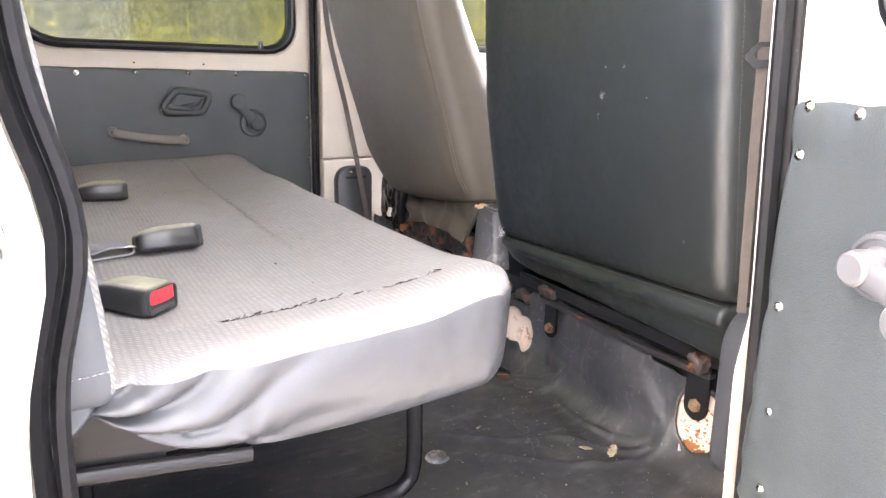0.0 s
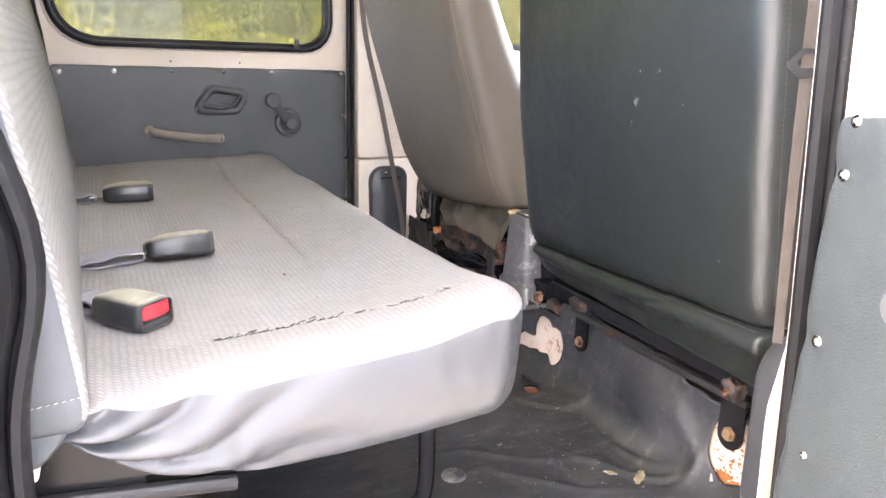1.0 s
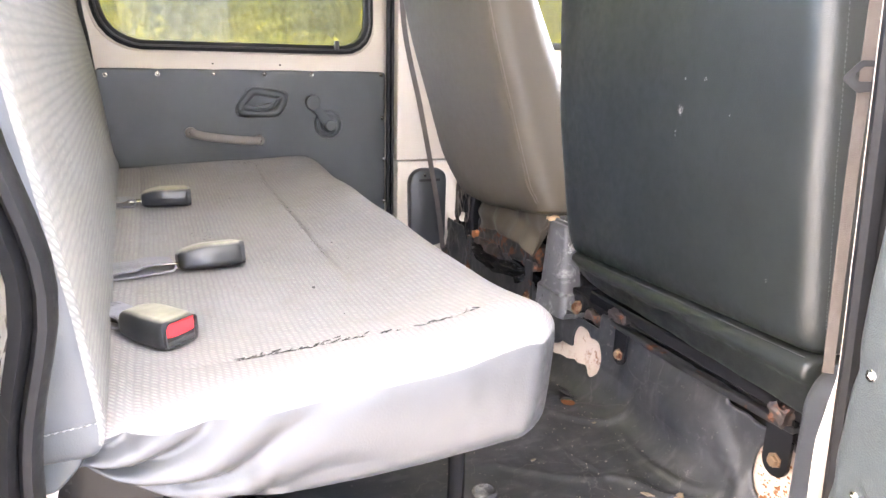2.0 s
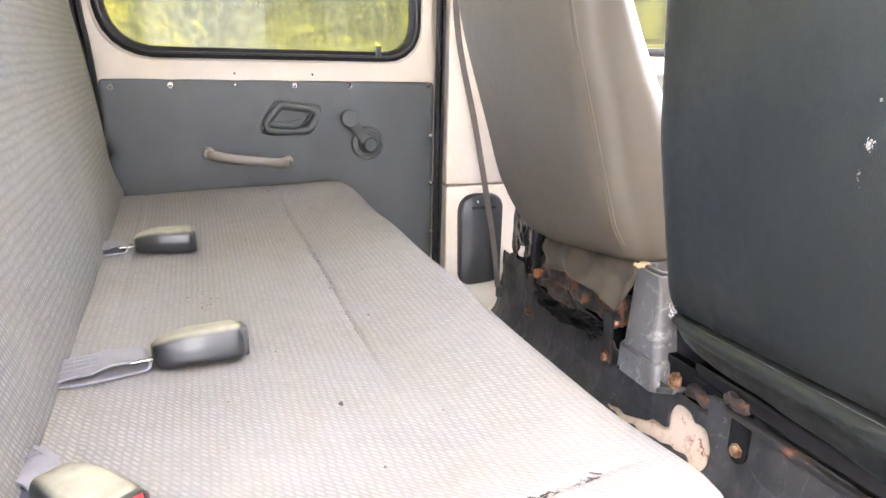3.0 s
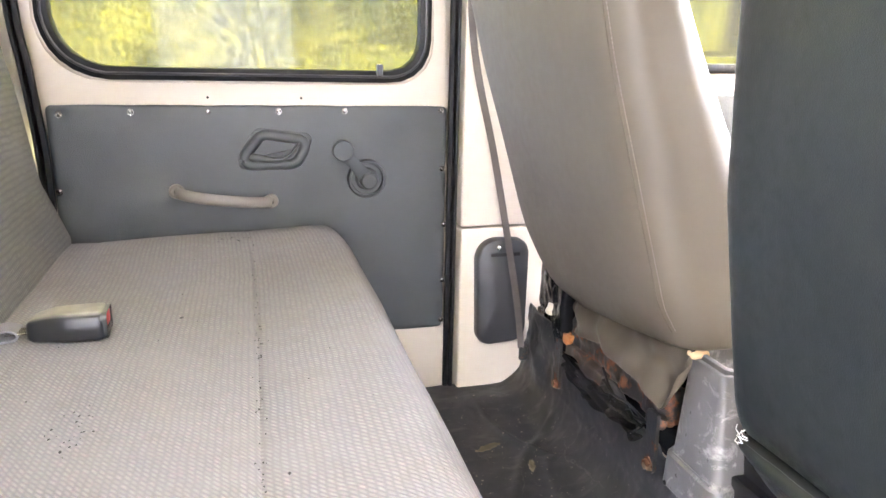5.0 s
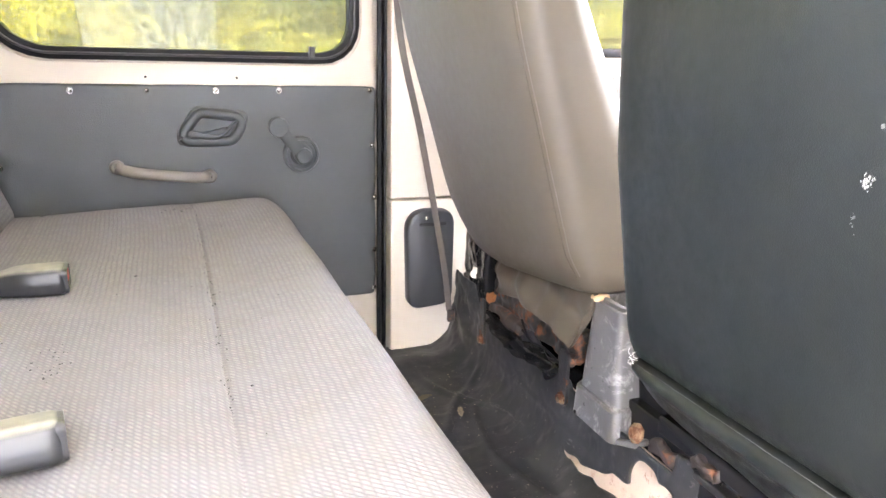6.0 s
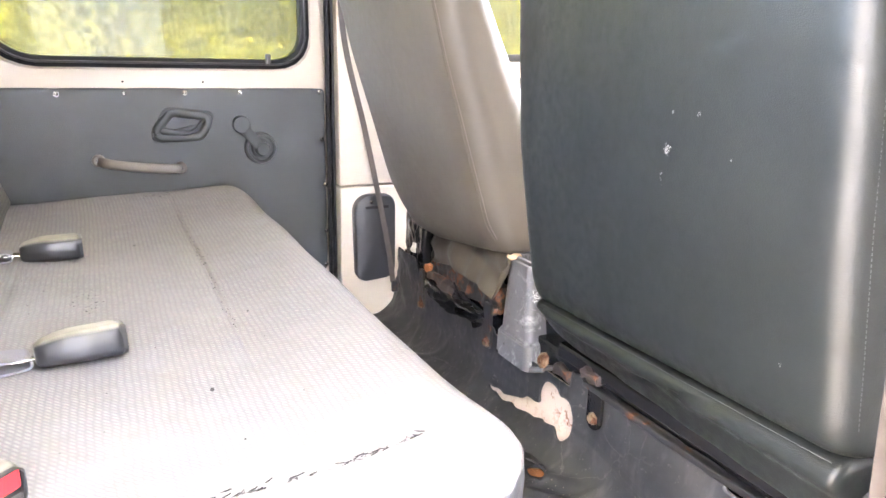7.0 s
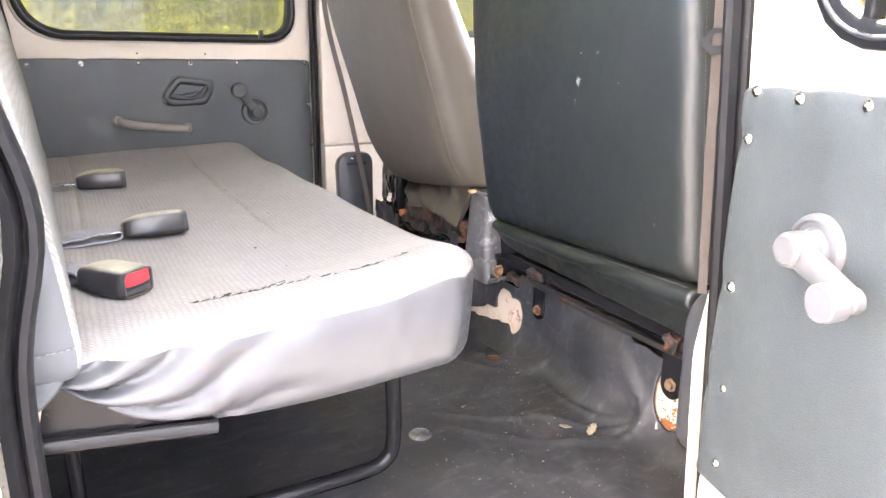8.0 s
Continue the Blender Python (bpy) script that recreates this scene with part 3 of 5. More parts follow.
# ---- rubber seals of the door openings ----
def seal(name, line, up, label, width=0.017):
    s = thing(name, line[0], label, "door seal")
    w = width
    part("lip", sweep(line, [(-w * 0.95, 0), (-w * 0.8, 0.007), (-w * 0.25, 0.010), (w * 0.05, 0.004), (w * 0.1, -0.006), (-w * 0.8, -0.006)], up), M_RUBBER, s)
    part("bulb", sweep(line, [(w * 0.12, -0.006), (w * 0.14, 0.006), (w * 0.35, 0.013), (w * 0.7, 0.014), (w * 0.95, 0.008), (w, -0.006)], up), M_RUBBER, s)
    return s


zs = [-0.05 + 1.35 * i / 60 for i in range(61)]
seal("door_seal", [(rear_edge(z), 0.690, z) for z in zs], (0, -1, 0), "black rubber door seal following the curved rear edge of the doorway", 0.016)
seal("door_seal", [(front_edge(z), 0.645, z) for z in zs], (0, -1, 0), "black ribbed rubber door seal on the front edge of the doorway", 0.019)
seal("door_seal", [(0.7935, 2.190, z) for z in zs], (0, -1, 0), "black rubber seal between the closed door and its pillar", 0.0115)
far_rear = smooth_line([(-0.022, 2.175, 1.3), (-0.015, 2.175, 0.85), (-0.004, 2.175, 0.72), (0.006, 2.175, 0.56), (0.004, 2.175, 0.42), (-0.006, 2.175, 0.30), (-0.01, 2.175, -0.04)])
seal("door_seal", far_rear, (0, -1, 0), "black rubber seal behind the closed rear door", 0.012)


# ---- rear doors ----
SCREW = mesh_of("screw", turned([(0.0, 0.0042), (0.0012, 0.0042), (0.0014, 0.0036), (0.0034, 0.0030), (0.0047, 0.0016), (0.0052, 0.0)], 14), M_STEEL)
WASHER = mesh_of("washer", turned([(0.0030, 0.0009), (0.0060, 0.0010), (0.0068, 0.0)], 16), M_STEEL)


def crank(parent, u, z, ku, kz, s, material, g=1.0):
    """A window crank on the panel: disc, hub, arm and knob; s: which way is inwards."""
    hub = Matrix.Translation((u, s * 0.000, z)) @ pose(0, 0, 0, -90 * s, 0, 0)
    c = part("window_crank", turned([(0.0, 0.012), (0.018 * g, 0.012), (0.021 * g, 0.006), (0.027 * g, 0.005), (0.0285 * g, 0.009), (0.0325 * g, 0.0085), (0.035 * g, 0.003), (0.0355 * g, -0.006), (0.0, -0.006)], 36, hub), material, parent, "", False)
    part("hub", turned([(0.0, 0.041), (0.014, 0.041), (0.0175, 0.038), (0.019, 0.030), (0.018, 0.010), (0.0, 0.010)], 28, hub), material, c, "", False)
    a, b = Vector((u, s * 0.029, z)), Vector((ku, s * 0.034, kz))
    d = (b - a).normalized()
    side = Vector((0, s, 0)).cross(d)
    verts, faces, n = [], [], 7
    for i in range(n):
        t = i / (n - 1)
        p, w, h = a.lerp(b, t), 0.0145 - 0.0035 * t, 0.0065
        for x, y in ((-1, -1), (-1, 0.5), (-0.6, 1), (0.6, 1), (1, 0.5), (1, -1)):
            verts.append(p + side * (x * w) + Vector((0, s * y * h, 0)))
    for i in range(n - 1):
        faces += [(i * 6 + j, i * 6 + (j + 1) % 6, (i + 1) * 6 + (j + 1) % 6, (i + 1) * 6 + j) for j in range(6)]
    faces += [tuple(range(6)), tuple(range(6 * n - 6, 6 * n))]
    end = Matrix.Translation((ku, 0, kz)) @ pose(0, 0, 0, -90 * s, 0, 0)
    arm = join(from_lists(verts, faces), turned([(0.0, 0.041), (0.009, 0.041), (0.0125, 0.037), (0.0125, 0.028), (0.0, 0.027)], 24, end))
    part("arm", arm, material, c, "", False)
    part("knob", turned([(0.0, 0.068), (0.0160 * g, 0.068), (0.0175 * g, 0.0665), (0.0182 * g, 0.060), (0.0170 * g, 0.047), (0.011, 0.0425), (0.0, 0.0425)], 28, end), material, c, "", False)
    return c


def rear_door(turn, s, label, tops, sides, hardware, window):
    """A van's rear side door, u from the hinge edge, the panel's face at y = 0; s: inwards along y."""
    d = thing("rear_door", (0, 0, 0), label, "door", turn=turn)
    hole, rubber_out, rubber_in = window
    part("shell", holed(rounded_poly([(0.0, -0.035, 0.03), (0.80, -0.035, 0.12), (0.812, 0.4, 0.05), (0.825, 1.29, 0.08), (0.02, 1.29, 0.08), (0.0, 0.5, 0.02)]), hole, -s * 0.016, -s * 0.055, lip=0.008), M_CREAM, d, "cream painted steel door shell", False)
    grown = [p + (p - sum(hole, Vector((0, 0))) / len(hole)).normalized() * 0.012 for p in hole]
    part("window_flange", holed(grown, [p * 0.999 + sum(hole, Vector((0, 0))) / len(hole) * 0.001 for p in hole], -s * 0.009, -s * 0.020, lip=0.006), M_CREAM, d, "", False)
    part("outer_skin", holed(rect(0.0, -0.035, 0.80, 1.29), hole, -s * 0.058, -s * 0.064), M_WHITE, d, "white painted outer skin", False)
    part("window_seal", holed(rubber_out, rubber_in, -s * 0.002, -s * 0.034, lip=0.006), M_RUBBER, d, "", False)
    mid = [(a + b) / 2 for a, b in zip(rubber_out, rubber_in)]
    part("seal_insert", tube([Vector((p.x, -s * 0.0015, p.y)) for p in mid], 0.0028, 8, (0, 1, 0), True), M_PLASTIC_BLACK, d, "", False)
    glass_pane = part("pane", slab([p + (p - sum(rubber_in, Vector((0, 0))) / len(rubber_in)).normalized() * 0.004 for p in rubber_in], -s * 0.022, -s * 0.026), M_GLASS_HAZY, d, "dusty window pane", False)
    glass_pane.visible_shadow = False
    dents = [*tops, *sides]

    def dimple(q):
        pull = sum(bell((Vector((q.x, q.z)) - Vector(p)).length, 0.016) for p in dents)
        ripple = 0.0016 * wob(q.x, q.z, 0.4, 14) + 0.0025 * wob(q.x, q.z, 1.4, 5)
        edgeward = 0.0
        for u, z in tops:
            edgeward -= (0.0030 if s < 0 else 0.0012) * bell(q.x - u, 0.020) * bell(q.z - 0.662, 0.02)
        for u, z in sides:
            if u < 0.1:
                q = Vector((q.x + (0.004 if s < 0 else 0.0012) * bell(q.z - z, 0.018) * bell(q.x - 0.008, 0.02), q.y, q.z))
        return Vector((q.x, q.y + s * (ripple - 0.0035 * min(pull, 1.0)), q.z + edgeward))

    y0, y1 = sorted((0.0, -s * 0.013))
    part("trim_panel", soft_box((0.008, y0, 0.155), (0.782, y1, 0.658), (0.012, 0.005, 0.012), (90, 1, 60), dimple), M_PANEL, d, "dark grey grained vinyl trim panel, dented at the screws", False)
    out = pose(0, 0, 0, -90 * s, 0, 0)
    for u, z in dents:
        m = Matrix.Translation((u, -s * 0.0030, z)) @ out
        w = piece("washer", WASHER, m, d)
        piece("screw", SCREW, Matrix.Translation((0, 0, 0.0006)), w)
    hu, hz, ku, kz, material = hardware
    crank(d, hu, hz, ku, kz, s, material, 1.18 if s > 0 else 1.0)
    return d


def window_loops(u0, u1, z0, z1, r0, r1):
    loops = []
    for g in (0.0, -0.004, 0.021):
        loops.append(rounded_poly([(u0 + g, z0 + g, r0 - g * 0.7), (u1 - g, z0 + g, r1 - g * 0.7), (u1 - g - 0.02, z1 - g, r1), (u0 + g, z1 - g, r0)], 9))
    hole, out, inner = loops
    return hole, out, inner


far = rear_door(
    pose(0.792, 2.200, 0, 0, 0, 180), 1, "closed rear side door, cream frame around dark grey vinyl trim", 
    [(0.022, 0.648), (0.227, 0.647), (0.359, 0.646), (0.494, 0.645), (0.635, 0.644), (0.760, 0.640)],
    [(0.017, 0.523), (0.011, 0.399), (0.011, 0.269), (0.013, 0.172), (0.786 - 0.012, 0.493), (0.770, 0.378)],
    (0.183, 0.507, 0.239, 0.574, M_TRIM), window_loops(0.048, 0.782, 0.708, 1.23, 0.075, 0.105))

# pull strap, latch and small things of the closed door; u runs back from its hinge
pull = part("pull_handle", sweep(smooth_line([(0.792 - 0.231, 0.010, 0.489), (0.792 - 0.245, 0.026, 0.486), (0.792 - 0.285, 0.036, 0.479), (0.792 - 0.36, 0.036, 0.470), (0.792 - 0.396, 0.026, 0.467), (0.792 - 0.408, 0.010, 0.465)], 6), ring_profile(0.0115, 12, 0.55), (0, 1, 0)), M_PLASTIC_TAUPE, far, "taupe plastic pull handle", False)
for u, z in ((0.792 - 0.229, 0.4895), (0.792 - 0.410, 0.4645)):
    m = Matrix.Translation((u, -0.002, z)) @ pose(0, 0, 0, -90, 0, 0)
    part("end_pad", turned([(0.0, 0.013), (0.010, 0.013), (0.0145, 0.009), (0.0155, 0.0), (0.0, -0.001)], 24, m), M_PLASTIC_TAUPE, pull, "", False)
    piece("screw", SCREW, Matrix.Translation((u, 0.0112, z)) @ pose(0, 0, 0, -90, 0, 0), pull)


cu, cz = 0.792 - 0.426, 0.570


def latch_loop(g):
    """The latch's slanted five-cornered outline, drawn in by g."""
    return rounded_poly([(cu + 0.035 - g * 0.8, cz + 0.039 - g, 0.02), (cu - 0.073 + g, cz + 0.026 - g * 0.9, 0.016), (cu - 0.042 + g * 0.5, cz - 0.036 + g * 0.8, 0.024), (cu + 0.069 - g, cz - 0.036 + g * 0.7, 0.014), (cu + 0.072 - g, cz - 0.012, 0.02)], 8)


mid_loop = [Vector((p.x, 0.003, p.y)) for p in latch_loop(0.0075)]
latch = part("latch_escutcheon", sweep(mid_loop, [(0.0105 * math.cos(a), 0.0085 * math.sin(a)) for a in [2 * math.pi * i / 14 for i in range(14)]], (0, 1, 0), True), M_TRIM, far, "dark vinyl-coloured door latch surround with a rounded rim", False)
part("outer_flange", holed(latch_loop(-0.006), latch_loop(0.004), 0.0035, -0.004, lip=0.003), M_TRIM, latch, "", False)
part("cup", slab(latch_loop(0.009), -0.002, 0.0012), M_TRIM, latch, "", False)
lv, lf = [], []
lever_line = smooth_line([(cu + 0.057, 0.004, cz - 0.014), (cu + 0.042, 0.009, cz - 0.015), (cu + 0.020, 0.012, cz - 0.018), (cu - 0.002, 0.013, cz - 0.020), (cu - 0.022, 0.012, cz - 0.012), (cu - 0.036, 0.010, cz + 0.003), (cu - 0.046, 0.007, cz + 0.013)], 5)
for i, p in enumerate(lever_line):
    k = i / (len(lever_line) - 1)
    h = 0.0095 - 0.0055 * min(1.0, k * 1.6)
    for a in [2 * math.pi * j / 10 for j in range(10)]:
        lv.append(p + Vector((0.35 * h * k * math.cos(a), 0.0040 * math.sin(a), h * math.cos(a))))
for i in range(len(lever_line) - 1):
    lf += [(i * 10 + j, i * 10 + (j + 1) % 10, (i + 1) * 10 + (j + 1) % 10, (i + 1) * 10 + j) for j in range(10)]
lf += [tuple(range(10)), tuple(range(10 * len(lever_line) - 10, 10 * len(lever_line)))]
part("lever", from_lists(lv, lf), M_TRIM, latch, "curved latch lever", False)
part("seal_clip", soft_box((0.792 - 0.644, -0.006, 0.716), (0.792 - 0.632, 0.008, 0.742), 0.003), M_PLASTIC_BLACK, far, "small black clip", False)
# solid dark discs, shade painted in place of open drain holes
for u in (0.298, 0.479):
    part("drain_hole_shade", turned([(0.0, 0.0006), (0.0022, 0.0006), (0.0026, 0.0)], 12, Matrix.Translation((0.792 - u, -0.0155, 0.672)) @ pose(0, 0, 0, -90, 0, 0)), M_HOLE_SHADE, far, "", False)

yaw = math.degrees(math.atan2(-0.970, -0.243))
near = rear_door(
    pose(0.777, 0.628, 0, 0, 0, yaw), -1, "open rear side door seen from inside, dark vinyl trim bright in daylight",
    [(0.029, 0.651), (0.095, 0.647), (0.181, 0.646), (0.30, 0.645), (0.43, 0.645), (0.56, 0.645), (0.70, 0.645)],
    [(0.025, 0.598), (0.030, 0.421), (0.042, 0.292), (0.047, 0.190), (0.77, 0.5), (0.77, 0.3)],
    (0.154, 0.505, 0.234, 0.480, M_PLASTIC_PALE), window_loops(0.086, 0.782, 0.698, 1.23, 0.085, 0.105))
part("window_bar", soft_box((0.150, 0.008, 0.70), (0.162, 0.026, 1.23), 0.003), M_RUBBER, near, "", False)

# ---- floor ----
ARC0, RISE_X, RAD = 0.901, 0.988, 0.085


def floor_profile(s):
    """The floor's section, s metres along it from the foot of the riser: level, bend, riser."""
    if s < 0:
        return ARC0 + s, 0.0
    a = s / RAD
    if a < math.pi / 2:
        return ARC0 + RAD * math.sin(a), RAD * (1 - math.cos(a))
    up = s - RAD * math.pi / 2
    return RISE_X + 0.06 * up, RAD + up


def hole_at(x, y, z):
    """Where the rubber mat is torn away."""
    ragged = 0.010 * wob(y, z, x, 26) + 0.004 * wob(y, z, x, 80)

    def oval(cy, cz, ry, rz):
        return ((y - cy) / ry) ** 2 + ((z - cz) / rz) ** 2
    if x > 0.90:
        if oval(1.375, 0.098, 0.037, 0.044) < 1 + ragged * 30 or oval(1.325, 0.088, 0.026, 0.045) < 1 + ragged * 20 or oval(1.425, 0.066, 0.034, 0.018) < 1 + ragged * 30:
            return True
        if 1.44 < y < 1.585 and abs(z - (0.055 - 0.16 * (y - 1.44) + ragged)) < 0.010 * (1.62 - y) / 0.14:
            return True
        if oval(0.838, 0.104, 0.046, 0.060) < 1 + ragged * 25:
            return True
    return math.hypot(x - 0.905, (y - 1.300) * 0.8) < 0.017 + ragged


def mat_top(y):
    top = 0.196 + 0.008 * wob(y, 0, 0, 9) + 0.004 * wob(y, 0, 5, 40)
    if y < 0.955:
        top = 0.172 + 0.006 * wob(y, 0, 9, 50) if y > 0.90 else 0.166
    if 1.32 < y < 1.60:
        top = 0.158
    if y > 1.60:
        top = 0.172 + 0.03 * bell(y - 1.78, 0.07) + 0.010 * wob(y, 2, 0, 22)
    if y > 1.97:
        top = 0.16 + 0.05 * min(1, (y - 1.97) / 0.05) + 0.010 * wob(y, 1, 0, 30)
    return top


def floor_point(s, y, off, wrinkles=1.0):
    x, z = floor_profile(s)
    x2, z2 = floor_profile(s + 0.001)
    nx, nz = -(z2 - z) / 0.001, (x2 - x) / 0.001
    w = 0.0
    if wrinkles:
        w = 0.0045 * wob(x, y, z, 5) + 0.0022 * wob(x, y, z, 17) + 0.0008 * wob(x, y, z, 60)
        w += 0.024 * bell(y - 1.04 - 0.5 * (z - 0.10), 0.10) * bell(z - 0.10, 0.07) + 0.007 * bell(y - 0.92 - 0.8 * (z - 0.08), 0.025) * bell(z - 0.09, 0.06)
        w += 0.006 * bell(x - 0.86 - 0.25 * (y - 1.05), 0.020) * bell(y - 0.98, 0.14)
        w += 0.007 * bell((x - 0.90) + 0.5 * (y - 1.30), 0.018) * bell(y - 1.27, 0.08)
        w -= 0.014 * bell(y - 1.247, 0.028) * bell(z - 0.15, 0.07) + 0.006 * bell(y - 0.85, 0.03) * bell(z - 0.14, 0.06)
        # creases running out from the seat mounts
        for cx, cy, a, long, high in ((0.91, 0.93, 2.5, 0.12, 0.006), (0.90, 0.90, 2.9, 0.16, 0.005), (0.93, 0.97, 2.0, 0.09, 0.005), (0.92, 1.20, 2.6, 0.10, 0.006), (0.88, 1.55, 1.9, 0.16, 0.006), (0.80, 1.75, 1.2, 0.20, 0.005), (0.90, 1.86, 2.3, 0.12, 0.006), (0.78, 1.05, 2.7, 0.2, 0.003)):
            if z < 0.09:
                u, v = (x - cx) * math.cos(a) + (y - cy) * math.sin(a), -(x - cx) * math.sin(a) + (y - cy) * math.cos(a)
                w += high * min(1.0, (0.09 - z) / 0.05) * bell(u - long * 0.4, long) * bell(v + 0.25 * u * u / long + 0.004 * wob(u, v, cx, 12), 0.0085)
        w += 0.010 * bell(y - 2.08, 0.05) + 0.008 * bell(y - 1.62, 0.03) * bell(x - 0.93, 0.06)
        w += max(0.0, min(1.0, (y - 1.95) / 0.05)) * min(1.0, z / 0.10) * (0.010 * wob(y, z, 1, 20) + 0.003 * wob(y, z, 2, 60))
    return Vector((x + nx * (w + off), y, z + nz * (w + off)))


steps = [-1.15 + 0.03 * i for i in range(30)] + [-0.25 + 0.005 * i for i in range(118)]
rows = [0.668 + 0.0045 * i for i in range(339)]
verts, faces = [], []
for y in rows:
    verts += [floor_point(s, y, 0.010) for s in steps]
k = len(steps)
for i in range(len(rows) - 1):
    for j in range(k - 1):
        x, z = floor_profile((steps[j] + steps[j + 1]) / 2)
        y = (rows[i] + rows[i + 1]) / 2
        if z > mat_top(y) or hole_at(x, y, z):
            continue
        faces.append((i * k + j, (i + 1) * k + j, (i + 1) * k + j + 1, i * k + j + 1))
mat_bm = from_lists(verts, faces)
loose = [v for v in mat_bm.verts if not v.link_faces]
bmesh.ops.delete(mat_bm, geom=loose, context="VERTS")
for _ in range(5):
    moved = {}
    for v in mat_bm.verts:
        rim = [e.other_vert(v) for e in v.link_edges if e.is_boundary]
        if len(rim) == 2 and 0.68 < v.co.y < 2.17 and v.co.x > -0.2:
            moved[v] = v.co * 0.4 + (rim[0].co + rim[1].co) * 0.3
    for v, co in moved.items():
        v.co = co
floor_mat = whole("floor_mat", mat_bm, M_MAT, "creased black rubber floor mat, torn at the seat mounts", "floor mat", "structure")
thick = floor_mat.modifiers.new("thick", "SOLIDIFY")
thick.thickness, thick.offset = 0.004, 0.0
pan_s = [-1.15, -0.6, -0.2, *[0.012 * i for i in range(12)], 0.16, 0.185, 0.198]
pv, pf = [], []
pan_y = [0.66 + 0.04 * i for i in range(39)]
for y in pan_y:
    pv += [floor_point(s, y, -0.004, 0.0) for s in pan_s]
k = len(pan_s)
for i in range(len(pan_y) - 1):
    pf += [(i * k + j, (i + 1) * k + j, (i + 1) * k + j + 1, i * k + j + 1) for j in range(k - 1)]
structure("floor", from_lists(pv, pf), M_BARE, "cream painted steel floor pan with rust, bare where the mat is torn", "floor")
# the second, thin box is added to blacken the shaded hollow under the seats
structure("seat_platform", join(box((1.000, 0.67, 0.05), (1.895, 2.16, 0.205)), box((1.02, 0.67, 0.2), (1.03, 1.98, 0.30), 0)), M_BLACK_METAL, "black platform under the front seats, with a plate painting its gap's shade", "platform")

rust = thing("rust_patch", (0.98, 0.84, 0.03), "flaking orange rust around the torn mat by the seat mount", "rust")
rr = random.Random(11)
fv, ff = [], []
for i in range(260):
    # flakes crowd towards the bottom of the tear
    z = 0.040 + 0.085 * rr.random() ** 3.0
    y = 0.838 + (0.048 - 0.15 * max(0.0, z - 0.06)) * rr.uniform(-1, 1)
    s_at = RAD * math.acos(max(-1.0, min(1.0, 1 - z / RAD))) if z < RAD else RAD * math.pi / 2 + z - RAD
    size, n = rr.uniform(0.0008, 0.0042) * (1.3 if z < 0.058 else 0.6), 7
    b = len(fv)
    for j in range(n):
        k = rr.uniform(0.5, 1.3) * size
        fv.append(floor_point(s_at + k * math.sin(6.283 * j / n), y + 1.4 * k * math.cos(6.283 * j / n), -0.0025, 0.0))
    fv.append(floor_point(s_at, y, -0.0012, 0.0))
    ff += [(b + j, b + (j + 1) % n, b + n) for j in range(n)]
flakes = part("rust_scale", from_lists(fv, ff), M_RUST_ORANGE, rust)
flakes["kind"] = "stuff"
for y, up, l in [(0.858, 0.088, 0.007)]:
    p = floor_point(up, y, 0.010)
    part("torn_backing", soft_box((-l, -l * 0.7, 0), (l, l * 0.7, 0.0015), (l * 0.4, l * 0.3, 0.0006), (6, 5, 1), lambda q: Matrix.Translation(p) @ pose(0, 0, 0, 0, -35, 65) @ Vector((q.x, q.y * (1 - 0.5 * q.x / l), q.z + 0.003 * wob(q.x, q.y, 0, 80)))), M_VINYL_PALE, rust, "white torn backing")

# a second tear with rusted steel under it and a curled flap of the mat
def on_floor(x, y, off):
    return floor_point(x - ARC0, y, off, 0.0)


disc = [on_floor(0.905 + 0.024 * rr.uniform(0.8, 1.15) * math.cos(6.283 * i / 18), 1.300 + 0.030 * rr.uniform(0.8, 1.15) * math.sin(6.283 * i / 18), -0.0015) for i in range(18)]
tear = thing("torn_mat_patch", (0.905, 1.300, 0.0), "rusted bare steel showing through a torn black floor mat", "tear")
part("rusted_steel", from_lists([*disc, on_floor(0.905, 1.300, -0.0005)], [(i, (i + 1) % 18, 18) for i in range(18)]), M_RUST_ORANGE, tear)
part("curled_flap", soft_box((0.0, -0.026, 0.0), (0.038, 0.026, 0.003), (0.006, 0.006, 0.001), (12, 10, 1), lambda q: on_floor(0.926 - 0.03 * q.x, 1.326 + q.y, 0.012 + 9.0 * q.x * q.x + 0.004 * wob(q.x, q.y, 0, 60)) + Vector((-0.6 * q.x * (1 - abs(q.y) / 0.05), 0.006 * wob(q.x, q.y, 2, 40), q.z))), M_MAT, tear, "black rubber flap")


# ---- bench seat ----
bench = thing("bench_seat", (0.30, 1.45, 0.0), "three-place rear bench in pale grey woven cloth and light vinyl", "bench seat")


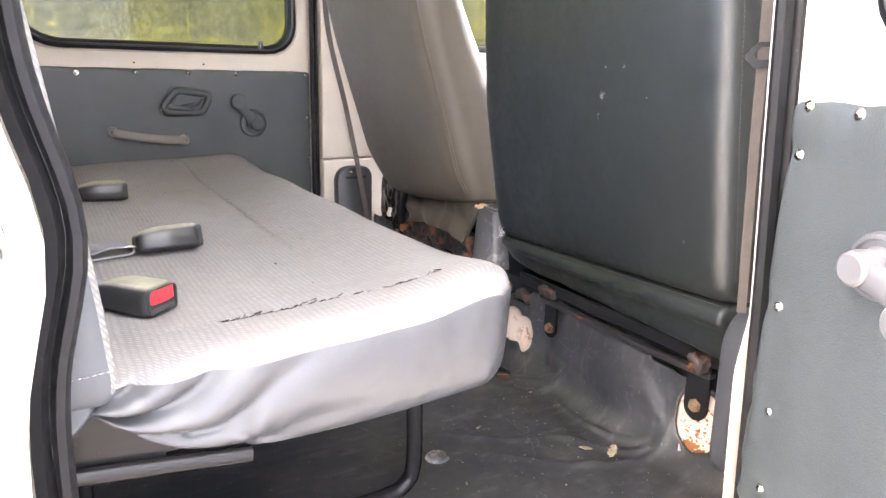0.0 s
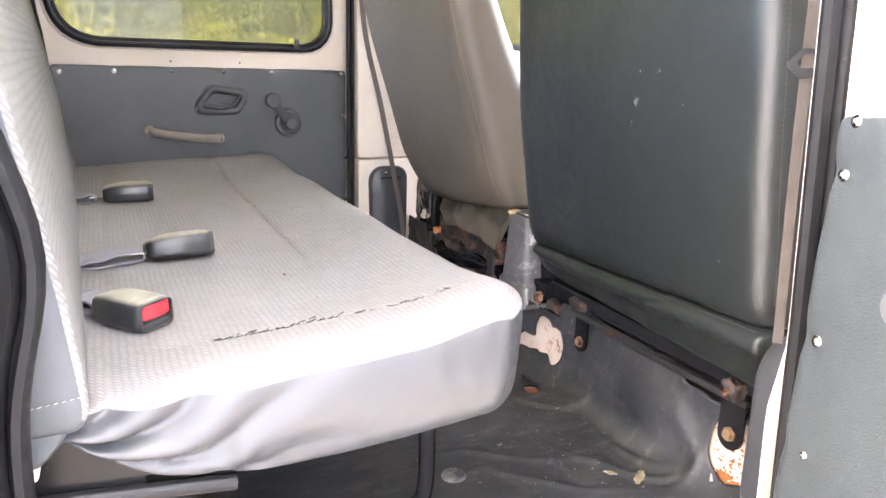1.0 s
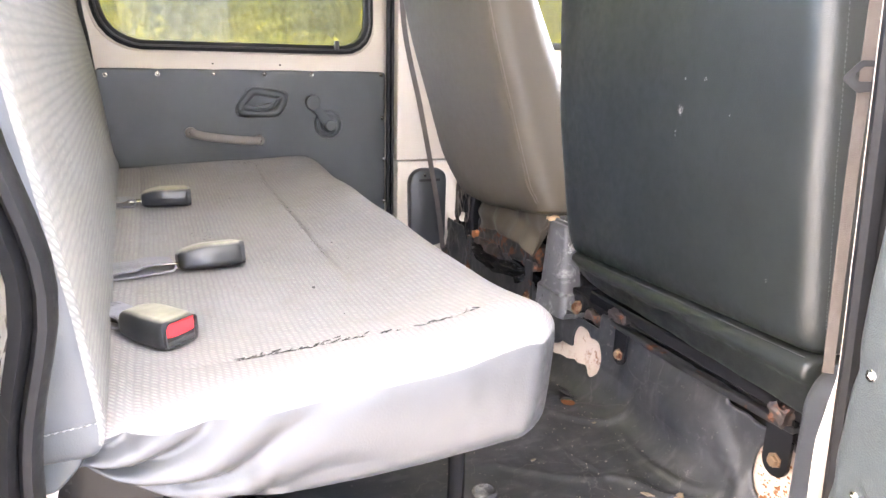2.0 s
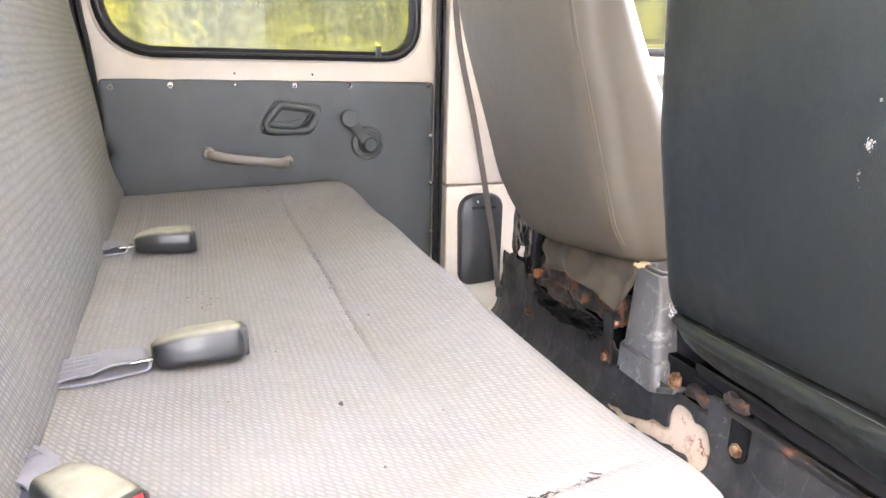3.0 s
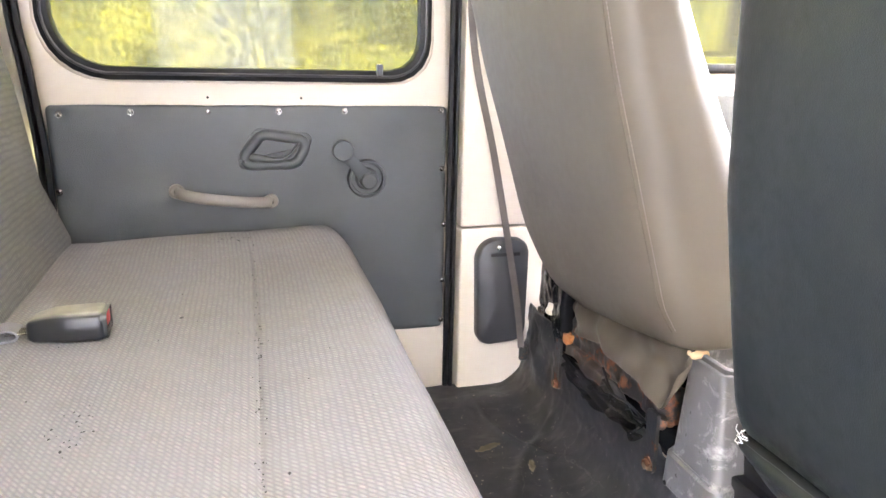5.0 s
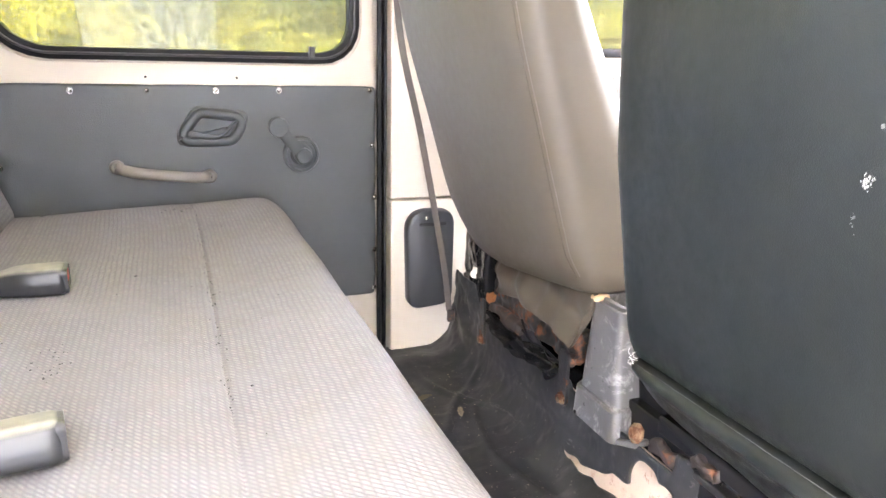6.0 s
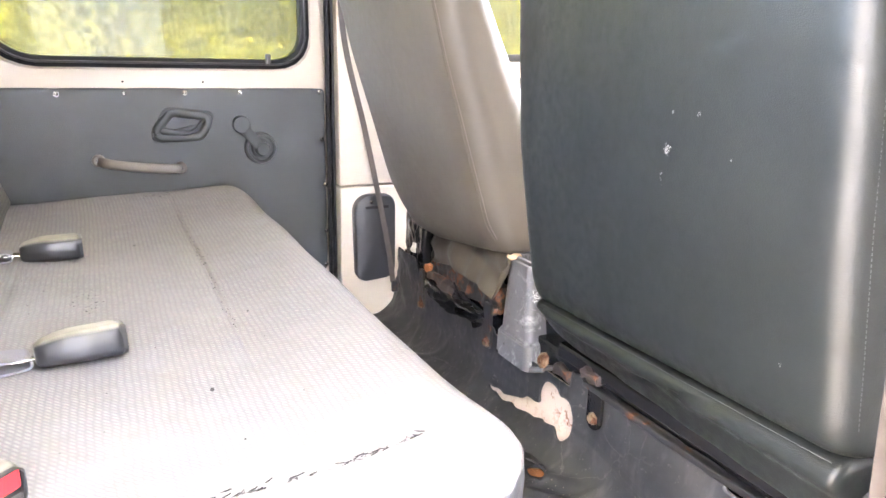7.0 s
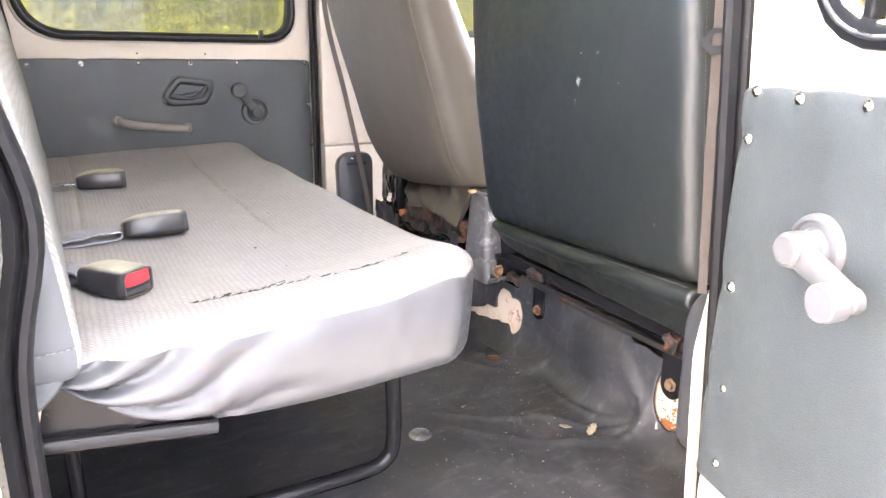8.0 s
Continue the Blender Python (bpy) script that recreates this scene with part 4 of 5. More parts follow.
def bench_shape(q):
    x, y, z = q
    hi = min(max((z - 0.288) / 0.12, 0), 1)
    top = 0.024 * bell(y - 0.80, 0.12) * min(max((x - 0.10) / 0.35, 0), 1) + (0.002 + 0.022 * min(max(x / 0.33, 0), 1)) * bell(y - 2.05, 0.12) + 0.016 * bell(x - 0.52, 0.07) * (1 - 0.7 * min(max((y - 1.7) / 0.3, 0), 1))
    top += 0.003 * wob(x, y, 0, 6) - 0.006 * bell(x - 0.28, 0.2) * bell(y - 1.4, 0.6)
    fade = min(max((y - 0.95) / 0.3, 0), 1) * (1 - 0.75 * min(max((y - 1.9) / 0.15, 0), 1))
    top -= hi * (0.0035 * bell(x - 0.376, 0.0035) * fade + 0.012 * bell(x - 0.376, 0.03) * 0.25 * fade + 0.002 * bell(x - 0.098, 0.004))
    if 0.12 < x < 0.50:
        top -= 0.0030 * bell(y - 0.866, 0.004)
    z2 = z + top * hi
    low = 1 - hi
    z2 += low * (0.010 * min(max((x - 0.33) / 0.2, 0), 1) + 0.083 * math.exp(-max(0.0, x - 0.063) / 0.062))
    x2, y2 = x, y
    near_end = bell(y - 0.765, 0.03)
    # gathers in the cover of the end, fanning from the rear lower corner
    fan = math.atan2(z - 0.255, x + 0.02)
    g = min(max((0.34 - x) / 0.2, 0), 1) * (1 - abs(hi - 0.45) * 0.8)
    fold = fan * 30 + 2.2 * wob(x, z, 0, 9)
    y2 += near_end * (0.022 * g * (0.5 - abs(math.sin(fold * 0.5))) - 0.007 * math.sin(math.pi * hi) + 0.0016 * wob(x, z, 1, 30))
    pinch = Vector((x - 0.205, z - 0.298))
    y2 += near_end * 0.004 * bell(pinch.length, 0.035) * math.sin(math.atan2(pinch.y, pinch.x) * 7)
    y2 += near_end * 0.010 * low * low
    # the front corner is drawn in
    x2 -= (0.042 * bell(y - 0.765, 0.036) + 0.008 * bell(y - 0.765, 0.10)) * min(max((x - 0.38) / 0.19, 0), 1)
    return Vector((x2 - 0.010 * low * bell(x - 0.57, 0.04) - 0.022 * bell(y - 2.12, 0.14) * max(x, 0) / 0.57, y2, z2))


B_LO, B_HI = (0.020, 0.765, 0.288), (0.557, 2.145, 0.408)
B_EX = ((0.088, 0.094, 0.098, 0.102, 0.108, 0.367, 0.3715, 0.376, 0.3805, 0.386), (0.852, 0.857, 0.860, 0.864, 0.868, 0.873, 0.88), (0.393,))
B_ARGS = dict(n=(80, 64, 18), fn=bench_shape, extra=B_EX)
part("cushion_top", soft_box(B_LO, B_HI, (0.036, 0.034, 0.026), keep=lambda m: m.z > 0.393, cloth=2, **B_ARGS), M_FABRIC, bench, "pale grey woven cloth, soiled and snagged")
part("cushion_border", soft_box(B_LO, B_HI, (0.036, 0.034, 0.026), keep=lambda m: m.z <= 0.393, **B_ARGS), M_VINYL_LIGHT, bench, "light grey vinyl border with gathered creases", True, 80)

rng = random.Random(5)
tv, tf = [], []
for i in range(230):
    x = 0.196 + 0.279 * i / 229
    if wob(x, 0, 0, 30) < -0.1 + 0.3 * wob(x, 3, 0, 90) or rng.random() < 0.35:
        continue
    p = bench_shape(Vector((x, 0.866 + 0.004 * wob(x, 0, 7, 25) + rng.gauss(0, 0.0019), 0.408)))
    a = rng.gauss(0, 0.5)
    l, w = rng.uniform(0.001, 0.007), rng.uniform(0.00010, 0.00026)
    d, n = Vector((math.cos(a), math.sin(a), rng.uniform(-0.05, 0.3))), Vector((-math.sin(a), math.cos(a), 0))
    b = len(tv)
    up = Vector((0, 0, 0.0016))
    tv += [p - d * l - n * w + up * 0.3, p + d * l - n * w * 0.3 + up, p + d * l + n * w * 0.3 + up, p - d * l + n * w + up * 0.3]
    tv += [v - up * 0.8 for v in tv[b:b + 4]]
    tf += [(b, b + 1, b + 2, b + 3), (b + 4, b + 5, b + 6, b + 7), (b, b + 1, b + 5, b + 4), (b + 1, b + 2, b + 6, b + 5), (b + 2, b + 3, b + 7, b + 6), (b + 3, b, b + 4, b + 7)]
torn = part("torn_stitching", from_lists(tv, tf), M_THREAD_DARK, bench, "frayed black stitching")
torn["kind"] = "stuff"


def back_front(y, z):
    return 0.080 - 0.034 * min(max((y - 0.75) / 1.3, 0), 1) - 0.15 * (z - 0.42)


def back_shape(q):
    x, y, z = q
    bulge = 0.010 * math.sin(math.pi * min(max((z - 0.40) / 0.55, 0), 1)) * min(max((x + 0.10) / 0.1, 0), 1)
    bulge -= 0.038 * max(0.0, (y - 1.99) / 0.145) ** 2 * min(max((z - 0.42) / 0.12, 0), 1)
    return Vector((x + back_front(y, z) + bulge + 0.002 * wob(y, z, 2, 7), y + 0.004 * wob(x, z, 0, 20) * bell(y - 0.745, 0.05), z))


K_LO, K_HI = (-0.115, 0.742, 0.392), (0.0, 2.135, 0.90)
K_ARGS = dict(n=(6, 50, 24), fn=back_shape, extra=((-0.004, -0.012), (), (0.41,)))
part("backrest", soft_box(K_LO, K_HI, (0.018, 0.010, 0.03), keep=lambda m: m.x > -0.0001, cloth=0, **K_ARGS), M_FABRIC_BACK, bench, "grey woven cloth backrest")
part("backrest_border", soft_box(K_LO, K_HI, (0.018, 0.010, 0.03), keep=lambda m: m.x <= -0.0001, **K_ARGS), M_VINYL_GREY, bench, "blue-grey vinyl side of the backrest")
part("lower_valance", soft_box((-0.09, 0.750, 0.362), (0.074, 0.79, 0.412), (0.010, 0.012, 0.012), (14, 3, 6), lambda q: Vector((q.x - 0.55 * (0.412 - q.z) + 0.002 * math.sin(q.z * 150), q.y + 0.0015 * math.sin(q.x * 70), q.z + 0.10 * (q.x - 0.07)))), M_VINYL_GREY, bench)
part("lining_flap", soft_box((0.008, 0.752, 0.350), (0.043, 0.758, 0.392), 0.003, (5, 1, 5), lambda q: Vector((q.x + 0.25 * (q.z - 0.37), q.y + 0.003 * math.sin(q.z * 90), q.z + 0.15 * (q.x - 0.03)))), M_VINYL_PALE, bench, "pale torn lining")
stitch = bmesh.new()
for i in range(26):
    x = -0.070 + 0.0057 * i
    z = 0.4175 + 0.10 * (x - 0.07) + 0.008
    join(stitch, tube([(x, 0.7425 + 0.0008, z), (x + 0.002, 0.7412, z + 0.0006), (x + 0.0042, 0.7425 + 0.0008, z + 0.0004)], 0.0006, 5))
part("border_stitching", stitch, M_THREAD_GREY, bench, "grey twisted stitching")
part("seat_board", soft_box((0.03, 0.83, 0.286), (0.52, 2.12, 0.312), 0.006), M_BLACK_METAL, bench)
part("end_rail", join(tube([(-0.05, 0.772, 0.328), (0.114, 0.772, 0.3095), (0.197, 0.772, 0.2985)], 0.0092, 14), tube([(0.1972, 0.772, 0.2985), (0.1976, 0.772, 0.2984)], 0.007, 12)), M_BLACK_METAL, bench, "glossy black steel tube with a cut end")
part("end_bracket", slab([Vector(p) for p in ((-0.06, 0.322), (0.12, 0.306), (0.117, 0.331), (0.088, 0.351), (0.055, 0.386), (-0.06, 0.41))], 0.777, 0.781), M_BRACKET, bench, "scratched black steel bracket")
for y in (1.00, 1.92):
    part("leg", tube(smooth_line([(0.509, y, 0.325), (0.509, y, 0.20), (0.510, y, 0.075), (0.496, y, 0.038), (0.458, y, 0.026), (0.36, y, 0.0245), (0.05, y, 0.0245)], 6), 0.0130, 14), M_BLACK_METAL, bench, "glossy black bent steel tube")
part("rear_stand", tube([(0.05, 1.00, 0.0245), (0.05, 1.00, 0.32)], 0.010, 12), M_BLACK_METAL, bench)

# lint and burn marks on the cloth
mv, mf = [], []
for x, y, r in [(0.321, 1.075, 0.003), (0.275, 1.707, 0.003), (0.355, 2.02, 0.003), (0.40, 1.30, 0.0018), (0.20, 1.38, 0.002)] + [(0.205 + rng.gauss(0, 0.012), 1.42 + rng.gauss(0, 0.02), rng.uniform(0.0005, 0.0015)) for _ in range(22)] + [(0.376 + rng.gauss(0, 0.003), rng.uniform(1.25, 2.08), rng.uniform(0.0006, 0.0017)) for _ in range(70)] + [(rng.uniform(0.1, 0.5), rng.uniform(0.9, 2.05), rng.uniform(0.0004, 0.0011)) for _ in range(45)] + [(0.345 + rng.gauss(0, 0.022), 2.03 + rng.gauss(0, 0.01), rng.uniform(0.0008, 0.002)) for _ in range(14)]:
    c = bench_shape(Vector((x, y, 0.408))) + Vector((0, 0, 0.0006))
    b = len(mv)
    n = 7
    mv += [c + Vector((r * rng.uniform(0.5, 1.3) * math.cos(6.283 * i / n), r * 1.4 * rng.uniform(0.5, 1.3) * math.sin(6.283 * i / n), 0)) for i in range(n)] + [c + Vector((0, 0, 0.0008))]
    mf += [(b + i, b + (i + 1) % n, b + n) for i in range(n)]
specks = part("specks", from_lists(mv, mf), M_THREAD_DARK, bench, "dark burn marks and lint")
specks["kind"] = "stuff"


# ---- belt buckles ----
def buckle_body(q):
    """Narrow and low at the strap end, full and flat-topped at the latch end, with a crease along each side."""
    t = min(max((q.x + 0.046) / 0.090, 0), 1)
    taper = 0.60 + 0.40 * math.sin(math.pi * 0.5 * min(1, t * 1.7))
    crown = 0.50 + 0.50 * math.sin(math.pi * 0.5 * min(1, 0.12 + t * 1.9))
    z = q.z * crown if q.z > 0 else q.z * (0.8 + 0.2 * t)
    inward = 1.0 - 0.16 * min(max((q.z - 0.004) / 0.016, 0), 1)
    return Vector((q.x, q.y * taper * inward, z))


def strap_loop(parent, a, e, width, layers, material):
    """Webbing that comes out of the backrest, turns round the buckle's plate and runs back beneath itself."""
    a, e = Vector(a), Vector(e)
    d = e - a
    long = d.length
    d = d / long
    lateral = Vector((-d.y, d.x, 0)).normalized()
    up = lateral.cross(d) * -1
    if up.z < 0:
        up = -up
    pts = [a + d * (long * k / 12) + up * (layers * (0.45 + 0.55 * k / 12) + 0.003 * math.sin(3.1 * k / 12) + 0.0025 * wob(k * 0.3, a.y, 2, 1.7)) for k in range(13)]
    r = layers / 2
    pts += [e + d * (r * 1.3 * math.cos(b)) + up * (r + r * math.sin(b)) for b in [math.pi * (0.5 - i / 8) for i in range(1, 9)]]
    pts += [e - d * (long * k / 8) + up * (0.0002 + 0.0035 * k / 8) for k in range(1, 9)]
    w, h, n = width / 2, 0.0012, 6
    profile = [(-h, -w + 2 * w * i / n) for i in range(n + 1)] + [(h, w - 2 * w * i / n) for i in range(n + 1)]
    bm = sweep(pts, profile, lateral)
    for v in bm.verts:
        k = min(max((v.co - a).dot(d) / long, 0.0), 1.0)
        side = (v.co - a).dot(lateral)
        v.co -= lateral * side * (0.34 * max(0.0, k - 0.6) / 0.4 + 0.06 * wob(k, 0, a.y, 5))
        v.co += up * (0.0030 * wob(v.co.x, v.co.y, 1, 42) * min(1.0, max(0.0, (v.co - a).dot(up)) / layers))
    web = part("webbing", bm, material, parent, "folded grey webbing")
    st = bmesh.new()
    top = [a + d * (long * (0.10 + 0.062 * i)) + up * (layers * (0.45 + 0.55 * (0.10 + 0.062 * i)) + 0.0050 + 0.002 * math.sin(0.3 * i)) for i in range(10)]
    for off in (-0.62, -0.2, 0.2, 0.62):
        join(st, tube([p + lateral * (off * w) for p in top], 0.00045, 5))
    for i in (1, 6, 8):
        join(st, tube([top[i] + lateral * (w * (-0.62 + 0.31 * j)) for j in range(5)], 0.00045, 5))
    part("stitching", st, M_THREAD_GREY, web)
    return web


def buckle(x, y, z, yaw, roll, tail, label, red=True, size=1.0, layers=0.012):
    """A seat-belt buckle lying on the cloth, its latch end along local +x; tail: the webbing's run in the world."""
    b = thing("belt_buckle", (0, 0, 0), label, "seat belt buckle", "buckles on the bench", turn=pose(x, y, z, roll, 0, yaw))
    k = size
    part("housing", soft_box((-0.046 * k, -0.027 * k, -0.0160 * k), (0.0440 * k, 0.027 * k, 0.0220 * k), (0.010, 0.010, 0.008), (16, 8, 6), lambda q: buckle_body(q / k) * k), M_BUCKLE, b, "black plastic, dust and painted sheen on top", False)
    part("end_rim", cross(holed(rect(-0.0235 * k, -0.0140 * k, 0.0235 * k, 0.0195 * k, 0.007), rect(-0.0212 * k, -0.0122 * k, 0.0212 * k, 0.0180 * k, 0.005), 0.0462 * k, 0.036 * k, lip=0.0016)), M_PLASTIC_BLACK, b, "", False)
    # dark block gives the latch opening its shade
    part("slot_shade", soft_box((0.040 * k, -0.0192 * k, -0.0105 * k), (0.0442 * k, 0.0192 * k, 0.0163 * k), 0.001), M_HOLE_SHADE, b, "", False)
    part("latch_lip", soft_box((0.038 * k, -0.0205 * k, -0.0118 * k), (0.0454 * k, 0.0205 * k, -0.0030 * k), 0.003, (2, 4, 2), lambda q: q - Vector((0.10 * (q.z + 0.0106 * k), 0, 0))), M_PLASTIC_BLACK, b, "", False)
    if red:
        part("release_button", soft_box((0.036 * k, -0.0207 * k, -0.0010 * k), (0.0459 * k, 0.0207 * k, 0.0177 * k), 0.003, (2, 6, 3), lambda q: q - Vector((0.0016 * (q.y / 0.0188) ** 2, 0, 0))), M_RED, b, "red release button", False)
    part("anchor_plate", soft_box((-0.070 * k, -0.0105, -0.0035), (-0.040 * k, 0.0105, -0.0012), 0.0012, (3, 2, 1), lambda q: Vector((q.x, q.y * (1.0 + 6.0 * max(0.0, -0.048 - q.x)), q.z))), M_STEEL, b, "pale steel plate", False)
    if tail:
        strap_loop(b, tail[0], tail[1], 0.046, layers, M_BELT_GREY)
    return b


ZB = 0.421
buckle(0.120, 0.955, ZB + 0.000, -50, 0, [(0.045, 1.045, 0.412), (0.090, 0.992, 0.413)], "black belt buckle with red button, scuffed, lying on grey bench", True, 0.93)
buckle(0.197, 1.208, ZB + 0.000, 10, -12, [(0.030, 1.184, 0.408), (0.140, 1.203, 0.410)], "black belt buckle on a folded grey strap on the bench", False)
buckle(0.148, 1.66, ZB, 3, 0, [(0.020, 1.658, 0.408), (0.084, 1.660, 0.410)], "black belt buckle with red side button beside the closed door")

# ---- front seats ----


def black_x(y, z):
    return 0.885 + 0.080 * (y - 0.83) - 0.060 * (z - 0.41)


black_seat = thing("front_seat", (1.15, 1.08, 0.205), "front passenger seat in scuffed black vinyl, seen from behind", "seat")


def black_shape(q):
    x, y, z = q
    low = 0.062 * (1.37 - y) * min(max((0.6 - z) / 0.29, 0), 1)
    back = min(max((0.12 - x) / 0.12, 0), 1)
    bulge = -0.012 * math.sin(math.pi * min(max((y - 0.765) / 0.62, 0), 1)) * math.sin(math.pi * min(max((z - 0.30) / 0.7, 0), 1))
    tuck = 0.016 * bell(z - 0.306, 0.030)
    return Vector((x + black_x(y, z) + back * (bulge + tuck + 0.0025 * wob(y, z, 0, 5) + 0.0008 * wob(y, z, 3, 18)), y + 0.030 * min(max((z - 0.35) / 0.45, 0), 1) * max(0, (1.0 - y) / 0.25) - 0.050 * min(max((0.60 - z) / 0.27, 0), 1) * max(0, (y - 1.1) / 0.34), z + low))


part("backrest", soft_box((0.0, 0.742, 0.306), (0.135, 1.483, 1.05), (0.060, 0.045, 0.02), (4, 40, 40), black_shape), M_VINYL_BLACK, black_seat, "black grained vinyl, rubbed and snagged")


def seam_z(y):
    return 0.311 + 0.062 * (1.37 - y)


def valance_shape(q):
    y = q.y
    zt = seam_z(y) + 0.003
    h = min(max((0.335 - q.z) / 0.085, 0.0), 1.0)
    x = q.x + black_x(y, 0.33) + 0.014 - 0.011 * math.sin(math.pi * min(1, h * 2.3)) + 0.046 * max(0.0, h - 0.30) ** 1.2 + 0.003 * wob(y, q.z, 0, 14) + 0.010 * bell(y - 1.40, 0.03)
    x += 0.006 * bell(y - 0.90 - 0.4 * h, 0.020) * bell(h - 0.35, 0.3) - 0.004 * bell(y - 0.86 - 0.3 * h, 0.018) * bell(h - 0.35, 0.3)
    return Vector((x, y, zt - h * (zt - 0.246) + 0.005 * wob(y, 0, 0, 9) * h))


part("lower_roll", soft_box((0.0, 0.752, 0.250), (0.09, 1.408, 0.335), (0.02, 0.012, 0.010), (3, 60, 16), valance_shape), M_VINYL_BLACK, black_seat, "padded black vinyl roll along the bottom")
piping = [(black_x(y, 0.33) + 0.0085 + 0.0012 * wob(y, 0, 3, 30), y, seam_z(y) + 0.0012) for y in [0.765 + 0.612 * i / 60 for i in range(61)]]
part("piping", tube(piping, 0.00045, 6, (1, 0, 0)), M_THREAD_PALE, black_seat, "pale stitched edge")
sb = bmesh.new()
for i in range(104):
    z = 0.36 + 0.0064 * i
    p, q = (black_shape(Vector((0.060 - 0.060 * math.cos(0.92), 0.787 - 0.045 * math.sin(0.92), z + dz))) + Vector((-0.0007, -0.0007, 0)) for dz in (0.0, 0.0036))
    join(sb, tube([p, (p + q) / 2 + Vector((-0.0004, -0.0004, 0)), q], 0.00055, 5))
part("side_stitching", sb, M_THREAD_DULL, black_seat, "fine grey stitching")
fray = bmesh.new()
for i in range(8):
    a, c = rng.uniform(0, 6.28), Vector((0.930, 1.374 + rng.gauss(0, 0.003), 0.322 + rng.gauss(0, 0.006)))
    d = Vector((-0.01, math.cos(a), math.sin(a))) * rng.uniform(0.006, 0.016)
    join(fray, tube([c, c + d * 0.5 + Vector((-0.004, 0, 0.001)), c + d], 0.0006, 5))
part("frayed_thread", fray, M_THREAD, black_seat, "frayed white thread")
M_SCUFF = mat("rubbed_vinyl", (0.20, 0.20, 0.19), 0.7)
for y, z, count, wide, high in [(1.031, 0.643, 26, 0.006, 0.008), (1.040, 0.606, 14, 0.003, 0.009), (0.832, 0.410, 9, 0.002, 0.003), (1.025, 0.690, 3, 0.001, 0.001), (0.92, 0.645, 2, 0.001, 0.001), (1.33, 0.560, 6, 0.003, 0.002), (0.98, 0.69, 4, 0.003, 0.005)]:
    sv, sf = [], []
    for i in range(count):
        cy, cz, r = y + rng.gauss(0, wide * 0.5), z + rng.gauss(0, high * 0.5), rng.uniform(0.0004, 0.0016)
        b, n = len(sv), 7
        for j in range(n):
            k = r * rng.uniform(0.4, 1.4)
            p = black_shape(Vector((0.0, cy + k * math.cos(6.283 * j / n), cz - 0.008 + 1.3 * k * math.sin(6.283 * j / n))))
            sv.append(p + Vector((-0.0004, 0, 0.008)))
        p = black_shape(Vector((0.0, cy, cz - 0.008)))
        sv.append(p + Vector((-0.0008, 0, 0.008)))
        sf += [(b + j, b + (j + 1) % n, b + n) for j in range(n)]
    part("scuff", from_lists(sv, sf), M_SCUFF, black_seat, "pale rubbed scuff")
part("cushion", soft_box((1.03, 0.77, 0.235), (1.52, 1.36, 0.40), 0.05, (4, 4, 2)), M_VINYL_BLACK, black_seat)
part("seat_frame", soft_box((0.975, 0.80, 0.206), (1.50, 1.36, 0.236), 0.006), M_BLACK_METAL, black_seat)


def mount(name, parent, x, y, z, w, h, material, bolt_material, lean=0.0):
    loop = rounded_poly([(y - w, z - w * 1.15, w * 0.95), (y + w, z - w * 1.15, w * 0.95), (y + w + lean, z + h, 0.004), (y - w + lean, z + h, 0.004)], 6)
    bm = slab(loop, 0, 0.006)
    bm.transform(Matrix(((0, 1, 0, x - 0.006), (1, 0, 0, 0), (0, 0, 1, 0), (0, 0, 0, 1))))
    bmesh.ops.recalc_face_normals(bm, faces=bm.faces)
    foot = part(name, bm, material, parent)
    out = Matrix.Translation((x - 0.006, y, z)) @ pose(0, 0, 0, 0, -90, 0)
    part("bolt", turned([(0.0, 0.0085), (0.0075, 0.0085), (0.009, 0.007), (0.009, 0.002), (0.0125, 0.0018), (0.013, 0.0), (0.0, 0.0)], 6, out), bolt_material, foot, "", True, 30)
    return foot


mount("mounting_foot", black_seat, 0.986, 1.247, 0.132, 0.019, 0.085, M_BLACK_METAL, M_BOLT)
mount("mounting_foot", black_seat, 0.978, 0.844, 0.132, 0.0235, 0.078, M_BLACK_METAL, M_BOLT)
part("tie_bar", soft_box((0.968, 0.82, 0.190), (0.985, 1.27, 0.202), 0.003, (1, 30, 1), lambda q: q + Vector((0.002 * wob(q.y, 0, 0, 20), 0, -0.006 * bell(q.y - 1.05, 0.2)))), M_BLACK_RUSTY, black_seat, "black seat rail with rust spots")
part("corner_bracket", soft_box((0.955, 0.826, 0.200), (0.990, 0.858, 0.228), 0.003, (8, 10, 8), lambda q: q + Vector((0.007 * wob(q.y, q.z, 0, 70), 0.005 * wob(q.x, q.z, 2, 80), 0.009 * wob(q.y, q.x, 4, 75) + 0.004 * wob(q.y, q.x, 1, 190)))), M_RUST, black_seat, "flaking rusty bracket")
part("corner_bracket", soft_box((0.962, 1.228, 0.205), (0.988, 1.268, 0.224), 0.003, (8, 10, 8), lambda q: q + Vector((0.007 * wob(q.y, q.z, 0, 70), 0.005 * wob(q.x, q.z, 2, 80), 0.009 * wob(q.y, q.x, 4, 75) + 0.004 * wob(q.y, q.x, 1, 190)))), M_RUST, black_seat, "flaking rusty bracket")

grey_seat = thing("front_seat", (1.2, 1.83, 0.205), "reclined driver's seat in taupe grey vinyl, seen from behind", "seat")


